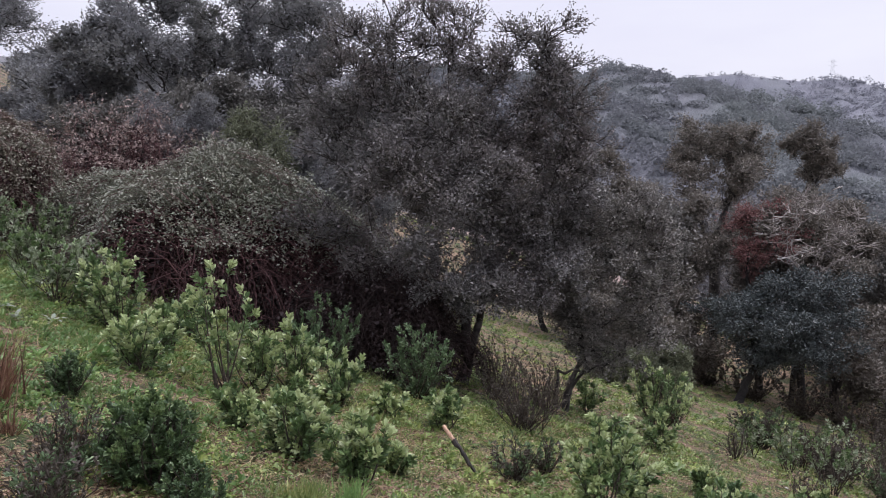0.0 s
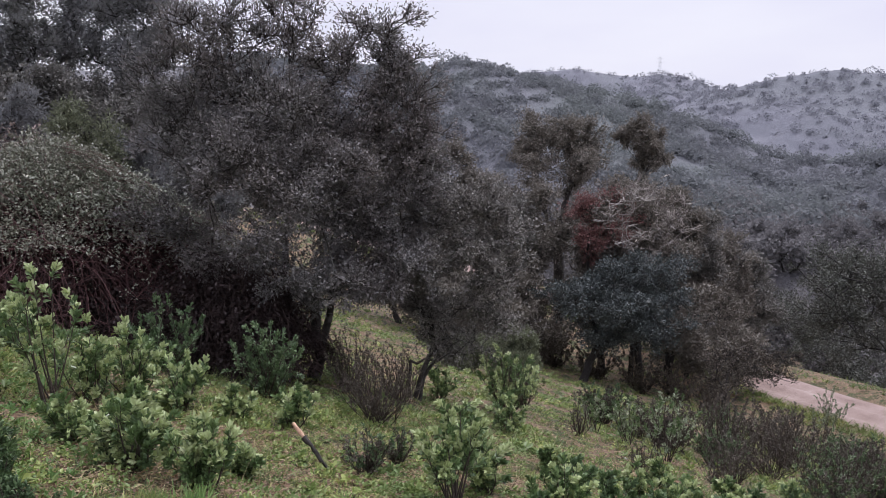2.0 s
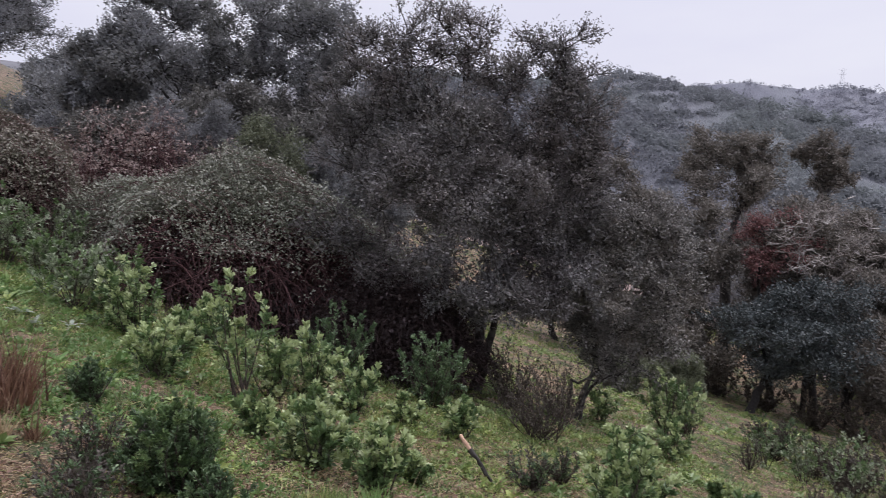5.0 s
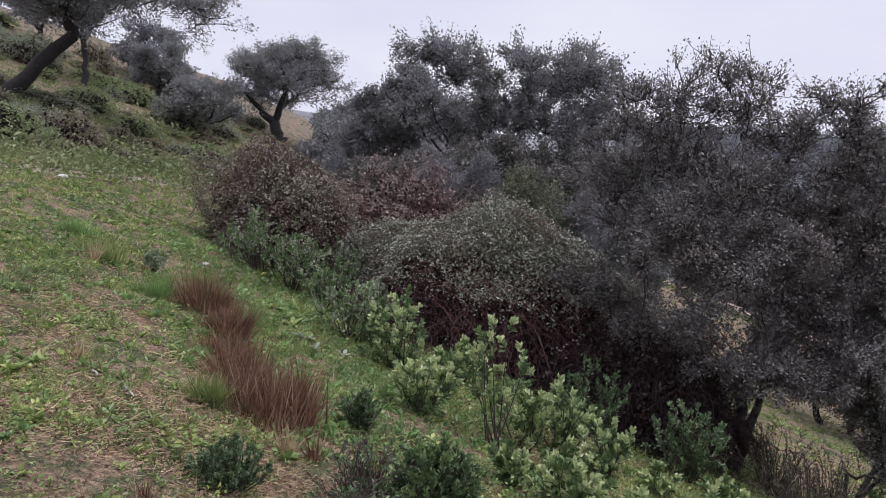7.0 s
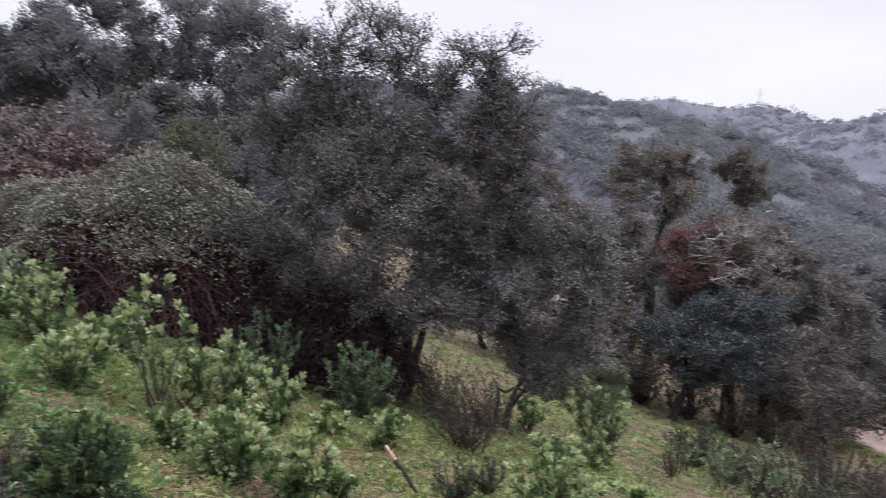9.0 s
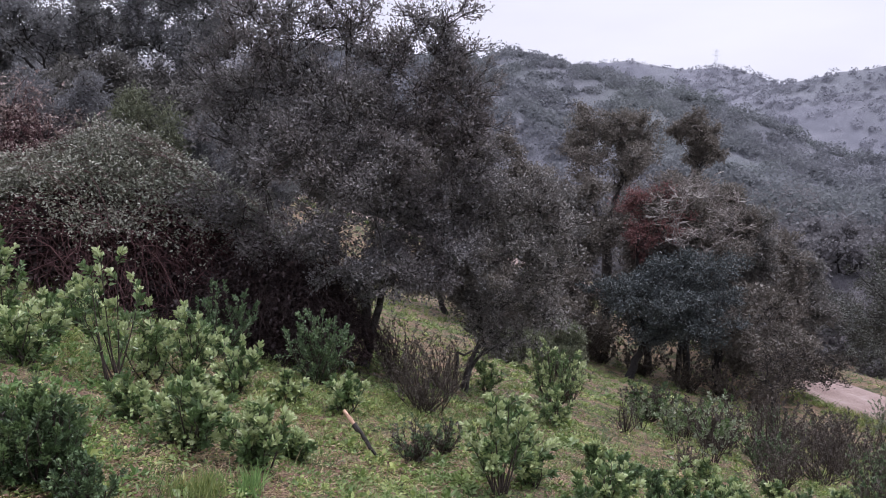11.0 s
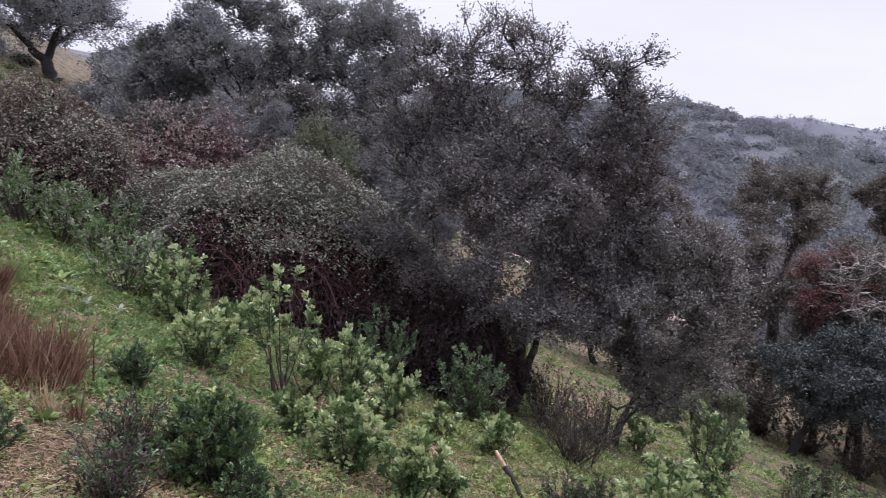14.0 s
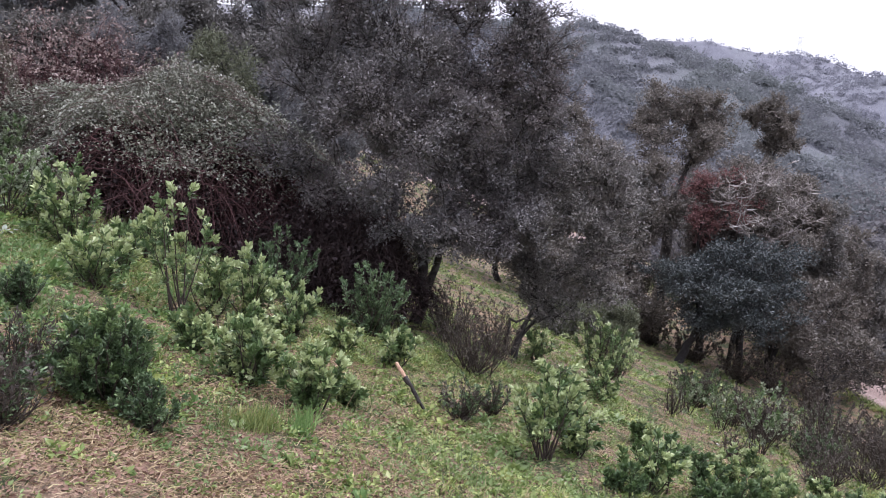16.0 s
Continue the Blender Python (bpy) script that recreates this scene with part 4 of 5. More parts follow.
# an oak beside the path with long side boughs
def make_overhang():
    rng = np.random.default_rng(17)
    x, y = 7.6, 6.35
    ob = new("young_oak_tree")
    ob.location = at(x, y)
    tagged(ob, "slim young oak with leafy boughs reaching sideways", "tree")
    base = np.array(ob.location)
    ends = np.array([OVERHANG_A, OVERHANG_B, OVERHANG_C], float) - base
    top = np.array([0.15, 0.1, ends[:, 2].max() + 0.5])
    p = bend(np.array([[0, 0, -0.1]]), (top * 0.5 + [0.1, 0, 0])[None], top[None], 10)
    v, f = sweep(p, np.linspace(0.06, 0.02, 10)[None], 9)
    part("trunk", fast_mesh("trunk", v, [f], BARK, smooth=True), ob)
    leaves = []
    for e in ends:
        start = np.array([0.1, 0.06, e[2] - 0.35])
        q = bend(start[None], ((start + e) / 2 - [0, 0, 0.12])[None], e[None], 9)
        q[:, 1:-1] += rng.normal(size=(1, 7, 3)) * 0.015
        m = 18
        j = rng.integers(3, 9, m)
        tip = q[0, j] + unit(rng.normal(size=(m, 3)) * [0.7, 0.7, 0.4] + [-0.4, -0.2, 0.35]) * rng.uniform(0.08, 0.24, (m, 1))
        t = bend(q[0, j], (q[0, j] + tip) / 2 + rng.normal(size=(m, 3)) * 0.02, tip, 4)
        v, f = joined([sweep(q, np.linspace(0.014, 0.005, 9)[None], 6), sweep(t, 0.004 * np.linspace(1, 0.5, 4)[None] * np.ones((m, 1)), 4)])
        part("limb", fast_mesh("limb", v, f, BARK, smooth=True), ob)
        k = np.repeat(np.arange(m), 18)
        s = rng.uniform(0.3, 1.05, (len(k), 1))
        leaves.append(leaf_shapes(rng, t[k, 0] * (1 - s) + t[k, 3] * s, unit(t[k, 3] - t[k, 0]) * 0.7 + ball(rng, len(k)), 0.066 * rng.uniform(0.7, 1.2, len(k)), 0.55))
    v, f = joined(leaves)
    part("crown", fast_mesh("crown", v, f, OAK_LEAF_DARK), ob)


OVERHANG_A, OVERHANG_B, OVERHANG_C = (6.32, 6.78, 0.71), (6.42, 6.9, 1.58), (6.44, 6.81, 1.08)
make_overhang()

# ---- brambles ----
make_bramble("bramble", "broad bramble mound of pale leaves over reddish canes", -3.6, 12.3, (3.0, 2.0, 2.35), 5, canes=1100, leaves=84000, cover=0.28, leaf_len=0.046, loose=0.06, hollow=0.5, strands=460)
make_bramble("bramble", "low tangle of leafless reddish canes under the oak, colours darkened as shade", -1.0, 11.0, (1.6, 1.0, 1.75), 6, BRAMBLE_SHADED, canes=800, leaves=12000, cover=-0.2, loose=0.3, cane_mat=CANE_SHADED)
make_bramble("bramble", "tall bramble clump with brown and grey-green leaves", -7.5, 12.6, (1.5, 1.3, 2.1), 7, BRAMBLE_MIXED, canes=420, leaves=28000, cover=0.12, loose=0.13, leaf_len=0.05, strands=260)
make_bramble("bramble", "reddish bramble bank behind the broad mound", -6.1, 15.2, (2.4, 1.2, 2.75), 9, BRAMBLE_RUDDY, canes=500, leaves=18000, cover=0.0, loose=0.2)
make_bramble("bramble", "brown bramble between the mound and the oak, colours darkened as shade", -1.3, 13.2, (1.5, 1.2, 2.3), 10, BRAMBLE_SHADED, canes=300, leaves=11000, cover=-0.1, loose=0.25, cane_mat=CANE_SHADED)

# ---- scrub on the upper slope and beyond the track ----
def scrub_bushes():
    kinds = [make_bramble("scrub_bush", "dull green scrub bush on the upper slope", -16.0, 22.0, (1.1, 1.0, 0.8), 401, SCRUB_GREEN, canes=8, leaves=3600, cover=-0.2, leaf_len=0.075, loose=0.25, cane_mat=TWIG),
             make_bramble("scrub_bush", "brown-green heath scrub on the upper slope", -13.5, 21.5, (1.0, 0.9, 0.7), 402, SCRUB_BROWN, canes=8, leaves=3600, cover=-0.2, leaf_len=0.075, loose=0.25, cane_mat=TWIG),
             make_bramble("scrub_bush", "grey-green scrub bush on the upper slope", -20.0, 26.0, (1.2, 1.0, 0.8), 403, SCRUB_GREY, canes=8, leaves=3600, cover=-0.2, leaf_len=0.075, loose=0.25, cane_mat=TWIG)]
    for k in kinds:
        tagged(k, category="bush", group="scrub on the slopes")
    rng = np.random.default_rng(41)
    made = 0
    while made < 55:
        a, r = radians(rng.uniform(-52, -18)), rng.uniform(15, 48)
        d, _ = road_line(math.degrees(a))
        if abs(r - d) < 3.4 or -7 < r - d < 0 or (r < 17 and math.degrees(a) > -38):
            continue
        x, y = r * math.sin(a), r * math.cos(a)
        q = rng.uniform(0.5, 1.25)
        o = copy_thing(kinds[rng.integers(0, 3)], pose(x, y, ground_at(x, y) - 0.1, 0, 0, rng.uniform(0, 360)))
        o.scale = (q, q, q * rng.uniform(0.7, 1.2))
        made += 1
    # low clumps over the upper slope, above and below the track
    low = 0
    while low < 110:
        a, r = rng.uniform(-54, -24), 14 + 26 * rng.uniform() ** 1.3
        d, _ = road_line(a)
        if -4.5 < r - d < 2.4 or (r < d and (low % 4 or a > -38)):
            continue
        x, y = r * math.sin(radians(a)), r * math.cos(radians(a))
        q = rng.uniform(0.3, 0.75)
        o = copy_thing(kinds[(0, 1, 1, 2)[low % 4]], pose(x, y, ground_at(x, y) - 0.08, 0, 0, rng.uniform(0, 360)))
        o.scale = (q * 1.25, q * 1.25, q * rng.uniform(0.5, 0.9))
        low += 1


scrub_bushes()

# ---- young evergreen shrubs in front ----
GREEN = "young evergreen shrub with upright pale green leaves"
for i, (x, y, h, w, st) in enumerate([(-2.12, 7.36, 1.22, 0.75, 26), (-2.84, 7.19, 0.50, 0.62, 14), (-3.67, 8.72, 0.9, 0.75, 22), (-1.64, 8.37, 0.64, 0.75, 16), (-1.16, 8.08, 0.5, 0.66, 16),
                                      (-1.17, 5.89, 0.47, 0.60, 20), (-1.74, 6.40, 0.34, 0.36, 10), (-0.62, 5.73, 0.49, 0.46, 16), (-0.40, 6.29, 0.23, 0.28, 8), (0.01, 8.11, 0.39, 0.48, 12),
                                      (-0.56, 8.04, 0.31, 0.30, 8), (1.41, 6.49, 0.89, 0.55, 16), (1.76, 6.87, 0.50, 0.48, 14), (2.28, 12.08, 0.55, 0.5, 10), (3.35, 11.84, 1.0, 1.0, 22),
                                      (2.37, 6.50, 0.50, 0.5, 10), (3.53, 7.39, 0.55, 0.38, 8), (3.79, 7.11, 0.48, 0.60, 14), (4.45, 7.07, 0.36, 0.67, 14), (6.16, 8.50, 0.44, 0.38, 8), (-1.95, 7.9, 0.7, 0.6, 14), (-2.95, 8.2, 0.5, 0.5, 10), (-1.35, 7.1, 0.4, 0.4, 9),
                                      (-4.3, 9.5, 0.5, 0.7, 14), (-3.1, 9.4, 0.55, 0.6, 12), (2.9, 8.3, 0.3, 0.3, 7), (1.9, 8.6, 0.35, 0.35, 8), (5.2, 8.4, 0.3, 0.35, 7), (4.4, 8.6, 0.35, 0.3, 7), (2.9, 10.2, 0.5, 0.5, 10), (2.2, 9.6, 0.35, 0.4, 9)]):
    make_shrub("evergreen_shrub", GREEN, x, y, h, w, 200 + i, SHRUB_LEAF, SHRUB_TIP, stems=10 if i == 0 else st, leaves=66, leaf_len=0.07, leaf_w=0.42, bare=0.45 if i in (0, 11) else 0.25, group="young evergreen shrubs")
for i, (x, y, h, w, st) in enumerate([(5.35, 10.35, 1.06, 0.77, 14), (5.25, 11.39, 0.73, 0.56, 10), (4.98, 12.21, 0.58, 0.5, 9), (9.46, 10.23, 0.65, 0.66, 12), (9.85, 9.78, 0.91, 0.64, 12),
                                      (-4.57, 9.2, 0.68, 0.85, 20), (-4.8, 10.4, 0.62, 0.75, 18), (-7.0, 10.9, 0.85, 1.15, 30), (-5.6, 10.5, 0.6, 0.8, 18), (-6.3, 10.8, 0.95, 0.95, 26), (-5.9, 11.5, 0.9, 0.8, 20), (-6.99, 8.4, 0.25, 0.3, 8), (14.88, 19.28, 1.3, 1.2, 16)]):
    make_shrub("evergreen_shrub", "grey-green shrub with slender bare lower stems", x, y, h, w, 240 + i, SHRUB_GREY, SHRUB_LEAF if i < 11 else None, stems=st, leaves=46, leaf_len=0.06, bare=0.45, group="grey-green shrubs")
make_shrub("dense_bush", "dense dark green bush on the brown litter", -1.90, 4.88, 0.56, 0.59, 260, SHRUB_DARK, SHRUB_LEAF, stems=90, leaves=130, leaf_len=0.042, leaf_w=0.36, bare=0.15, round_top=1.0)
make_shrub("dense_bush", "low dark green bush on the trodden soil", -2.98, 4.1, 0.27, 0.46, 261, SHRUB_DARK, stems=60, leaves=80, leaf_len=0.028, leaf_w=0.36, bare=0.1, round_top=1.1)
make_shrub("dense_bush", "small dark green bush at the foot of a larger one", -1.52, 4.6, 0.3, 0.4, 266, SHRUB_DARK, stems=30, leaves=60, leaf_len=0.035, bare=0.15)
make_shrub("dense_bush", "small dark bush beside the rushes", -3.0, 6.15, 0.33, 0.32, 262, SHRUB_DARK, stems=28, leaves=60, leaf_len=0.035, bare=0.15)
make_shrub("dense_bush", "dark green bush in the shade below the oak", -0.33, 9.4, 0.78, 0.9, 263, SHRUB_DARK, stems=34, leaves=60, leaf_len=0.055, bare=0.1)
make_shrub("dense_bush", "dark green bush before the cane tangle", -1.5, 9.7, 0.75, 0.9, 264, SHRUB_DARK, stems=26, leaves=60, leaf_len=0.055, bare=0.1)
for i, (x, y, h, w, st, lv) in enumerate([(-2.34, 4.63, 0.46, 0.6, 40, 24), (-2.12, 4.05, 0.36, 0.5, 36, 26), (1.03, 9.43, 0.87, 0.98, 40, 40), (0.67, 7.12, 0.37, 0.48, 26, 30), (1.02, 7.53, 0.34, 0.34, 16, 30), (3.9, 12.9, 0.7, 0.8, 30, 26),
                                          (0.75, 10.6, 0.9, 1.0, 36, 24), (1.5, 10.9, 0.8, 0.8, 30, 24), (4.6, 9.6, 0.4, 0.5, 16, 16), (5.6, 9.3, 0.5, 0.55, 18, 16), (6.3, 10.0, 0.6, 0.7, 22, 20), (4.4, 11.4, 0.5, 0.5, 18, 14), (5.9, 12.4, 0.6, 0.7, 22, 20)]):
    make_shrub("twiggy_bush", "twiggy brown half-bare bush", x, y, h, w, 270 + i, HEATH_LEAF, SHRUB_DARK if i in (0, 1, 3, 4) else None, stems=st, leaves=lv, leaf_len=0.04, leaf_w=0.35, bare=0.2, group="twiggy bushes", stem_r=0.005)
rng_band = np.random.default_rng(77)
for i, (x, y, h, w) in enumerate([(7.27, 12.14, 1.15, 1.4), (7.8, 11.33, 1.05, 1.4), (7.84, 9.88, 0.95, 1.2), (9.28, 10.70, 0.86, 1.05), (6.4, 12.6, 0.9, 1.1), (8.7, 12.2, 1.0, 1.3), (6.6, 10.9, 0.8, 0.9),
                                  (10.4, 12.6, 0.9, 1.2), (11.2, 11.5, 0.8, 1.1), (9.6, 14.0, 0.9, 1.2), (5.6, 13.4, 0.6, 0.9), (11.0, 13.6, 0.9, 1.2), (8.6, 8.9, 0.6, 0.8), (10.4, 10.6, 0.7, 0.9), (11.4, 12.6, 0.45, 0.8), (7.2, 9.0, 0.5, 0.6), (9.9, 11.6, 0.8, 1.0), (6.0, 11.6, 0.6, 0.7), (8.2, 13.6, 0.9, 1.1)]):
    leaf, tip = ((HEATH_LEAF, None), (HEATH_LEAF, None), (SHRUB_DARK, HEATH_LEAF), (HEATH_LEAF, SHRUB_DARK))[i % 4]
    make_shrub("heath_bush", "dull brown-green heath bush on the lower slope", x, y, h * rng_band.uniform(0.65, 1.15), w * rng_band.uniform(1.0, 1.35), 290 + i, leaf, tip,
               stems=int(rng_band.uniform(34, 56)), leaves=int(rng_band.uniform(40, 64)), leaf_len=0.05, leaf_w=0.4, bare=rng_band.uniform(0.12, 0.4), group="heath bushes on the lower slope")
for i, (x, y, h, w, st) in enumerate([(2.62, 6.75, 0.52, 0.42, 9), (3.1, 7.0, 0.46, 0.4, 8), (4.1, 7.5, 0.4, 0.42, 9), (3.35, 6.75, 0.4, 0.45, 11), (2.9, 6.35, 0.3, 0.4, 10), (5.0, 7.6, 0.36, 0.4, 9), (2.05, 6.2, 0.26, 0.3, 8), (5.9, 8.0, 0.4, 0.35, 8)]):
    make_shrub("evergreen_shrub", "dark green leafy sapling shrub on thin bare stems", x, y, h, w, 360 + i, SHRUB_DARK, SHRUB_LEAF, stems=st, leaves=80, leaf_len=0.055, leaf_w=0.45, bare=0.4, group="sapling shrubs on the slope")
# dark undergrowth below the oaks above the valley
for i, (x, y, h, w) in enumerate([(9.3, 22.9, 1.1, 1.8), (10.5, 22.2, 1.2, 1.7), (11.5, 21.8, 1.1, 1.6), (12.3, 21.0, 0.9, 1.3), (7.3, 22.9, 1.0, 1.6), (6.2, 22.6, 1.1, 1.6), (8.4, 24.2, 1.2, 1.8), (5.0, 23.6, 1.0, 1.5)]):
    make_shrub("heath_bush", "dark brown undergrowth below the oaks", x, y, h, w, 340 + i, HEATH_LEAF, stems=34, leaves=46, leaf_len=0.075, leaf_w=0.45, bare=0.1, group="undergrowth below the oaks")

# ---- rushes, weeds, log and stones ----
def make_tussock(label, x, y, h, w, seed, mat, blades=900, tufts=4, category="rush tussock", name="rush_tussock", wide=0.0125, depth=0.7):
    rng = np.random.default_rng(seed)
    ob = new(name)
    ob.location = (x, y, ground_at(x, y) - 0.02)
    tagged(ob, label, category)
    # several tufts that have grown together
    for i in range(tufts):
        n = blades // tufts
        c = np.array([rng.uniform(-0.36, 0.36) * w, rng.uniform(-0.36, 0.36) * w * depth, 0]) if tufts > 1 else np.zeros(3)
        b = c + rng.normal(size=(n, 3)) * [w * 0.12, w * 0.12, 0]
        way = unit(np.stack([b[:, 0] * 0.5 / w + rng.normal(size=n) * 0.25, b[:, 1] * 0.5 / w + rng.normal(size=n) * 0.25, np.ones(n)], -1))
        v, f = strips(rng, b, way, h * rng.uniform(0.65, 1.1) * rng.uniform(0.3, 1.1, n), wide * rng.uniform(0.6, 1.3, n), rng.uniform(0.0, 0.62, n) ** 1.8, 4)
        tagged(part("tuft", fast_mesh("tuft", v, [f], mat), ob), kind="stuff")
    return ob


for i, (x, y, h, w, n, k) in enumerate([(-3.6, 5.55, 0.58, 1.0, 1900, 15), (-4.15, 6.1, 0.5, 0.6, 1100, 7), (-4.65, 6.7, 0.4, 0.5, 800, 5), (-5.1, 7.2, 0.5, 0.5, 900, 6), (-5.6, 7.6, 0.66, 0.6, 1300, 7)]):
    make_tussock("tussock of dead russet rushes with pale tips", x, y, h, w, 1 + i, RUSSET, n, k)
for i, (x, y, h, w) in enumerate([(-7.35, 7.85, 0.42, 0.7), (-6.2, 7.4, 0.34, 0.5), (-6.3, 8.0, 0.42, 0.6), (-6.6, 8.75, 0.36, 0.5), (-5.75, 7.75, 0.55, 0.5), (-5.3, 7.9, 0.45, 0.45), (-3.85, 5.15, 0.36, 0.2), (-8.2, 8.4, 0.34, 0.6), (-1.05, 4.95, 0.24, 0.55), (-0.75, 5.25, 0.2, 0.45)]):
    make_tussock("tuft of green rushes on the grassy slope", x, y, h, w, 20 + i, LUSH if i % 2 else GRASS, 520)
for i, (x, y, h) in enumerate([(-2.92, 5.1, 0.32), (-3.05, 4.95, 0.3), (-2.6, 5.3, 0.3), (-4.9, 4.9, 0.26), (-2.2, 5.9, 0.34), (-7.2, 7.6, 0.3), (-3.1, 3.5, 0.2)]):
    make_tussock("thin tuft of dry brown rushes", x, y, h, 0.16, 40 + i, RUSSET if i % 2 == 0 else GRASS_DRY, 70, 1)


def make_dock(label, x, y, size, seed, count=11, mat=WEED, name="dock_plant"):
    """A rosette of broad leaves, each a part."""
    rng = np.random.default_rng(seed)
    ob = new(name)
    ob.location = (x, y, ground_at(x, y) + 0.01)
    tagged(ob, label, "weed")
    k = 6
    s = np.linspace(0, 1, k)
    half = np.sin(np.pi * np.clip(s * 0.93 + 0.05, 0, 1)) ** 0.8 * 0.16
    verts, faces = [], []
    for j in range(k):
        z = 0.42 * s[j] - 0.40 * s[j] ** 2
        verts += [(s[j], -half[j], z + 0.03 * half[j] / 0.16), (s[j], 0, z), (s[j], half[j], z + 0.03 * half[j] / 0.16)]
    for j in range(k - 1):
        a = j * 3
        faces += [(a, a + 3, a + 4, a + 1), (a + 1, a + 4, a + 5, a + 2)]
    me = fast_mesh("leaf", np.array(verts), [np.array(faces)], mat, smooth=True)
    for i in range(count):
        leaf = part("leaf", me, ob)
        q = size * rng.uniform(0.6, 1.1)
        leaf.matrix_local = pose(0, 0, 0, rng.uniform(-12, 12), rng.uniform(-45, 5), i * 360 / count + rng.uniform(-14, 14)) @ Matrix.Diagonal((q, q, q, 1))


make_dock("bright green dock rosette on bare soil", -3.42, 3.66, 0.09, 1, 13)
make_dock("pale green dock rosette on bare soil", -3.25, 3.15, 0.085, 2, 14)
for i, (x, y, q) in enumerate([(-4.7, 8.2, 0.18), (-5.0, 8.5, 0.18), (-4.4, 7.9, 0.15), (-5.5, 8.9, 0.18), (-4.2, 8.3, 0.16)]):
    make_dock("rosette of broad pale leaves in the wet grass", x, y, q, 10 + i, 10, WEED_PALE if i % 2 == 0 else WEED)


def make_log():
    """A cut branch that leans on a low shrub, its end freshly hewn to a point."""
    lo, hi = Vector((0.30, 6.95, ground_at(0.30, 6.95) + 0.03)), Vector((0.0, 7.15, ground_at(0.0, 7.15) + 0.33))
    ob = new("cut_branch")
    ob.location = lo
    tagged(ob, "cut dark-barked branch with a freshly hewn orange end", "branch")
    rng = np.random.default_rng(4)
    ax = np.array(hi - lo)
    s = np.linspace(0, 0.68, 8)[:, None]
    p = (ax * s + rng.normal(size=(8, 3)) * 0.004)[None]
    v, f = sweep(p, np.linspace(0.012, 0.021, 8)[None], 10)
    part("bark", fast_mesh("bark", v + rng.normal(size=v.shape) * 0.0045, [f], BARK, smooth=True), ob)
    s = np.array([0.66, 0.68, 0.78, 0.9, 0.985, 1.0])[:, None]
    v, f = sweep((ax * s)[None], np.array([[0.012, 0.018, 0.020, 0.017, 0.014, 0.004]]), 10)
    v = v + rng.normal(size=v.shape) * 0.0022
    part("hewn_end", fast_mesh("hewn_end", v, [f], CUT_WOOD), ob, "freshly hewn orange wood")


make_log()


def make_stick(label, start, end, sag, r, seed):
    """A fallen stick, a little crooked, its ends broken off."""
    rng = np.random.default_rng(seed)
    a, b = (np.array([x, y, ground_at(x, y) + up]) for x, y, up in (start, end))
    p = bend(np.zeros((1, 3)), ((b - a) / 2 + [0, 0, sag])[None], (b - a)[None], 9)
    p[:, 1:-1] += rng.normal(size=(1, 7, 3)) * r * 0.5
    v, f = sweep(p, r * np.array([[0.3, 0.9, 1, 1, 0.95, 0.9, 0.8, 0.7, 0.2]]), 8)
    ob = new("stick", fast_mesh("stick", v, [f], BARK_LICHEN, smooth=True))
    ob.location = a
    tagged(ob, label, "stick")


make_stick("pale dry stick lying on the trodden grass", (-4.3, 4.72, 0.03), (-4.08, 4.56, 0.025), 0.01, 0.011, 3)
make_stick("short pale stick among the low weeds", (-4.62, 4.75, 0.025), (-4.5, 4.68, 0.03), 0.01, 0.008, 4)


def make_stone(x, y, q, seed, label="pale stone in the grass"):
    rng = np.random.default_rng(seed)
    bm = bmesh.new()
    bmesh.ops.create_icosphere(bm, subdivisions=2, radius=1)
    for v in bm.verts:
        v.co *= 1 + 0.35 * noise.noise(v.co * 1.3 + Vector((seed, 0, 0)))
        v.co.x *= q
        v.co.y *= q * 0.7
        v.co.z *= q * 0.5
    me = bpy.data.meshes.new("stone")
    bm.to_mesh(me)
    bm.free()
    me.materials.append(STONE)
    ob = new("stone", me)
    ob.location = (x, y, ground_at(x, y) + q * 0.2)
    ob.rotation_euler = (0, 0, rng.uniform(0, 6))
    tagged(ob, label, "stone", "pale stones")


for i, (x, y, q) in enumerate([(-7.2, 9.8, 0.06), (-6.7, 9.5, 0.06), (-6.3, 9.1, 0.045), (-6.0, 8.8, 0.05), (-7.5, 10.2, 0.045), (-12.6, 13.6, 0.1), (-13.3, 13.3, 0.12), (4.7, 10.3, 0.04), (3.6, 9.4, 0.035), (-11.6, 11.6, 0.14)]):
    make_stone(x, y, q, i)


# ---- grass, weeds and litter over the ground ----
def scatter(rng, n, r0, r1, az0, az1, power=1.0):
    a = np.radians(rng.uniform(az0, az1, n))
    r = r0 * (r1 / r0) ** (rng.uniform(0, 1, n) ** power)
    x, y = r * np.sin(a), r * np.cos(a)
    d, _ = road_line(np.clip(np.degrees(a), -60, 75))
    ok = np.abs(r - d + 0.3) > 1.6 - 1.4 * road_tilt(np.degrees(a)) / 0.15
    return x[ok], y[ok]


def patchy(x, y, scale, seed):
    return np.array([noise.noise((px * scale + seed, py * scale, seed * 0.7)) for px, py in zip(x, y)])


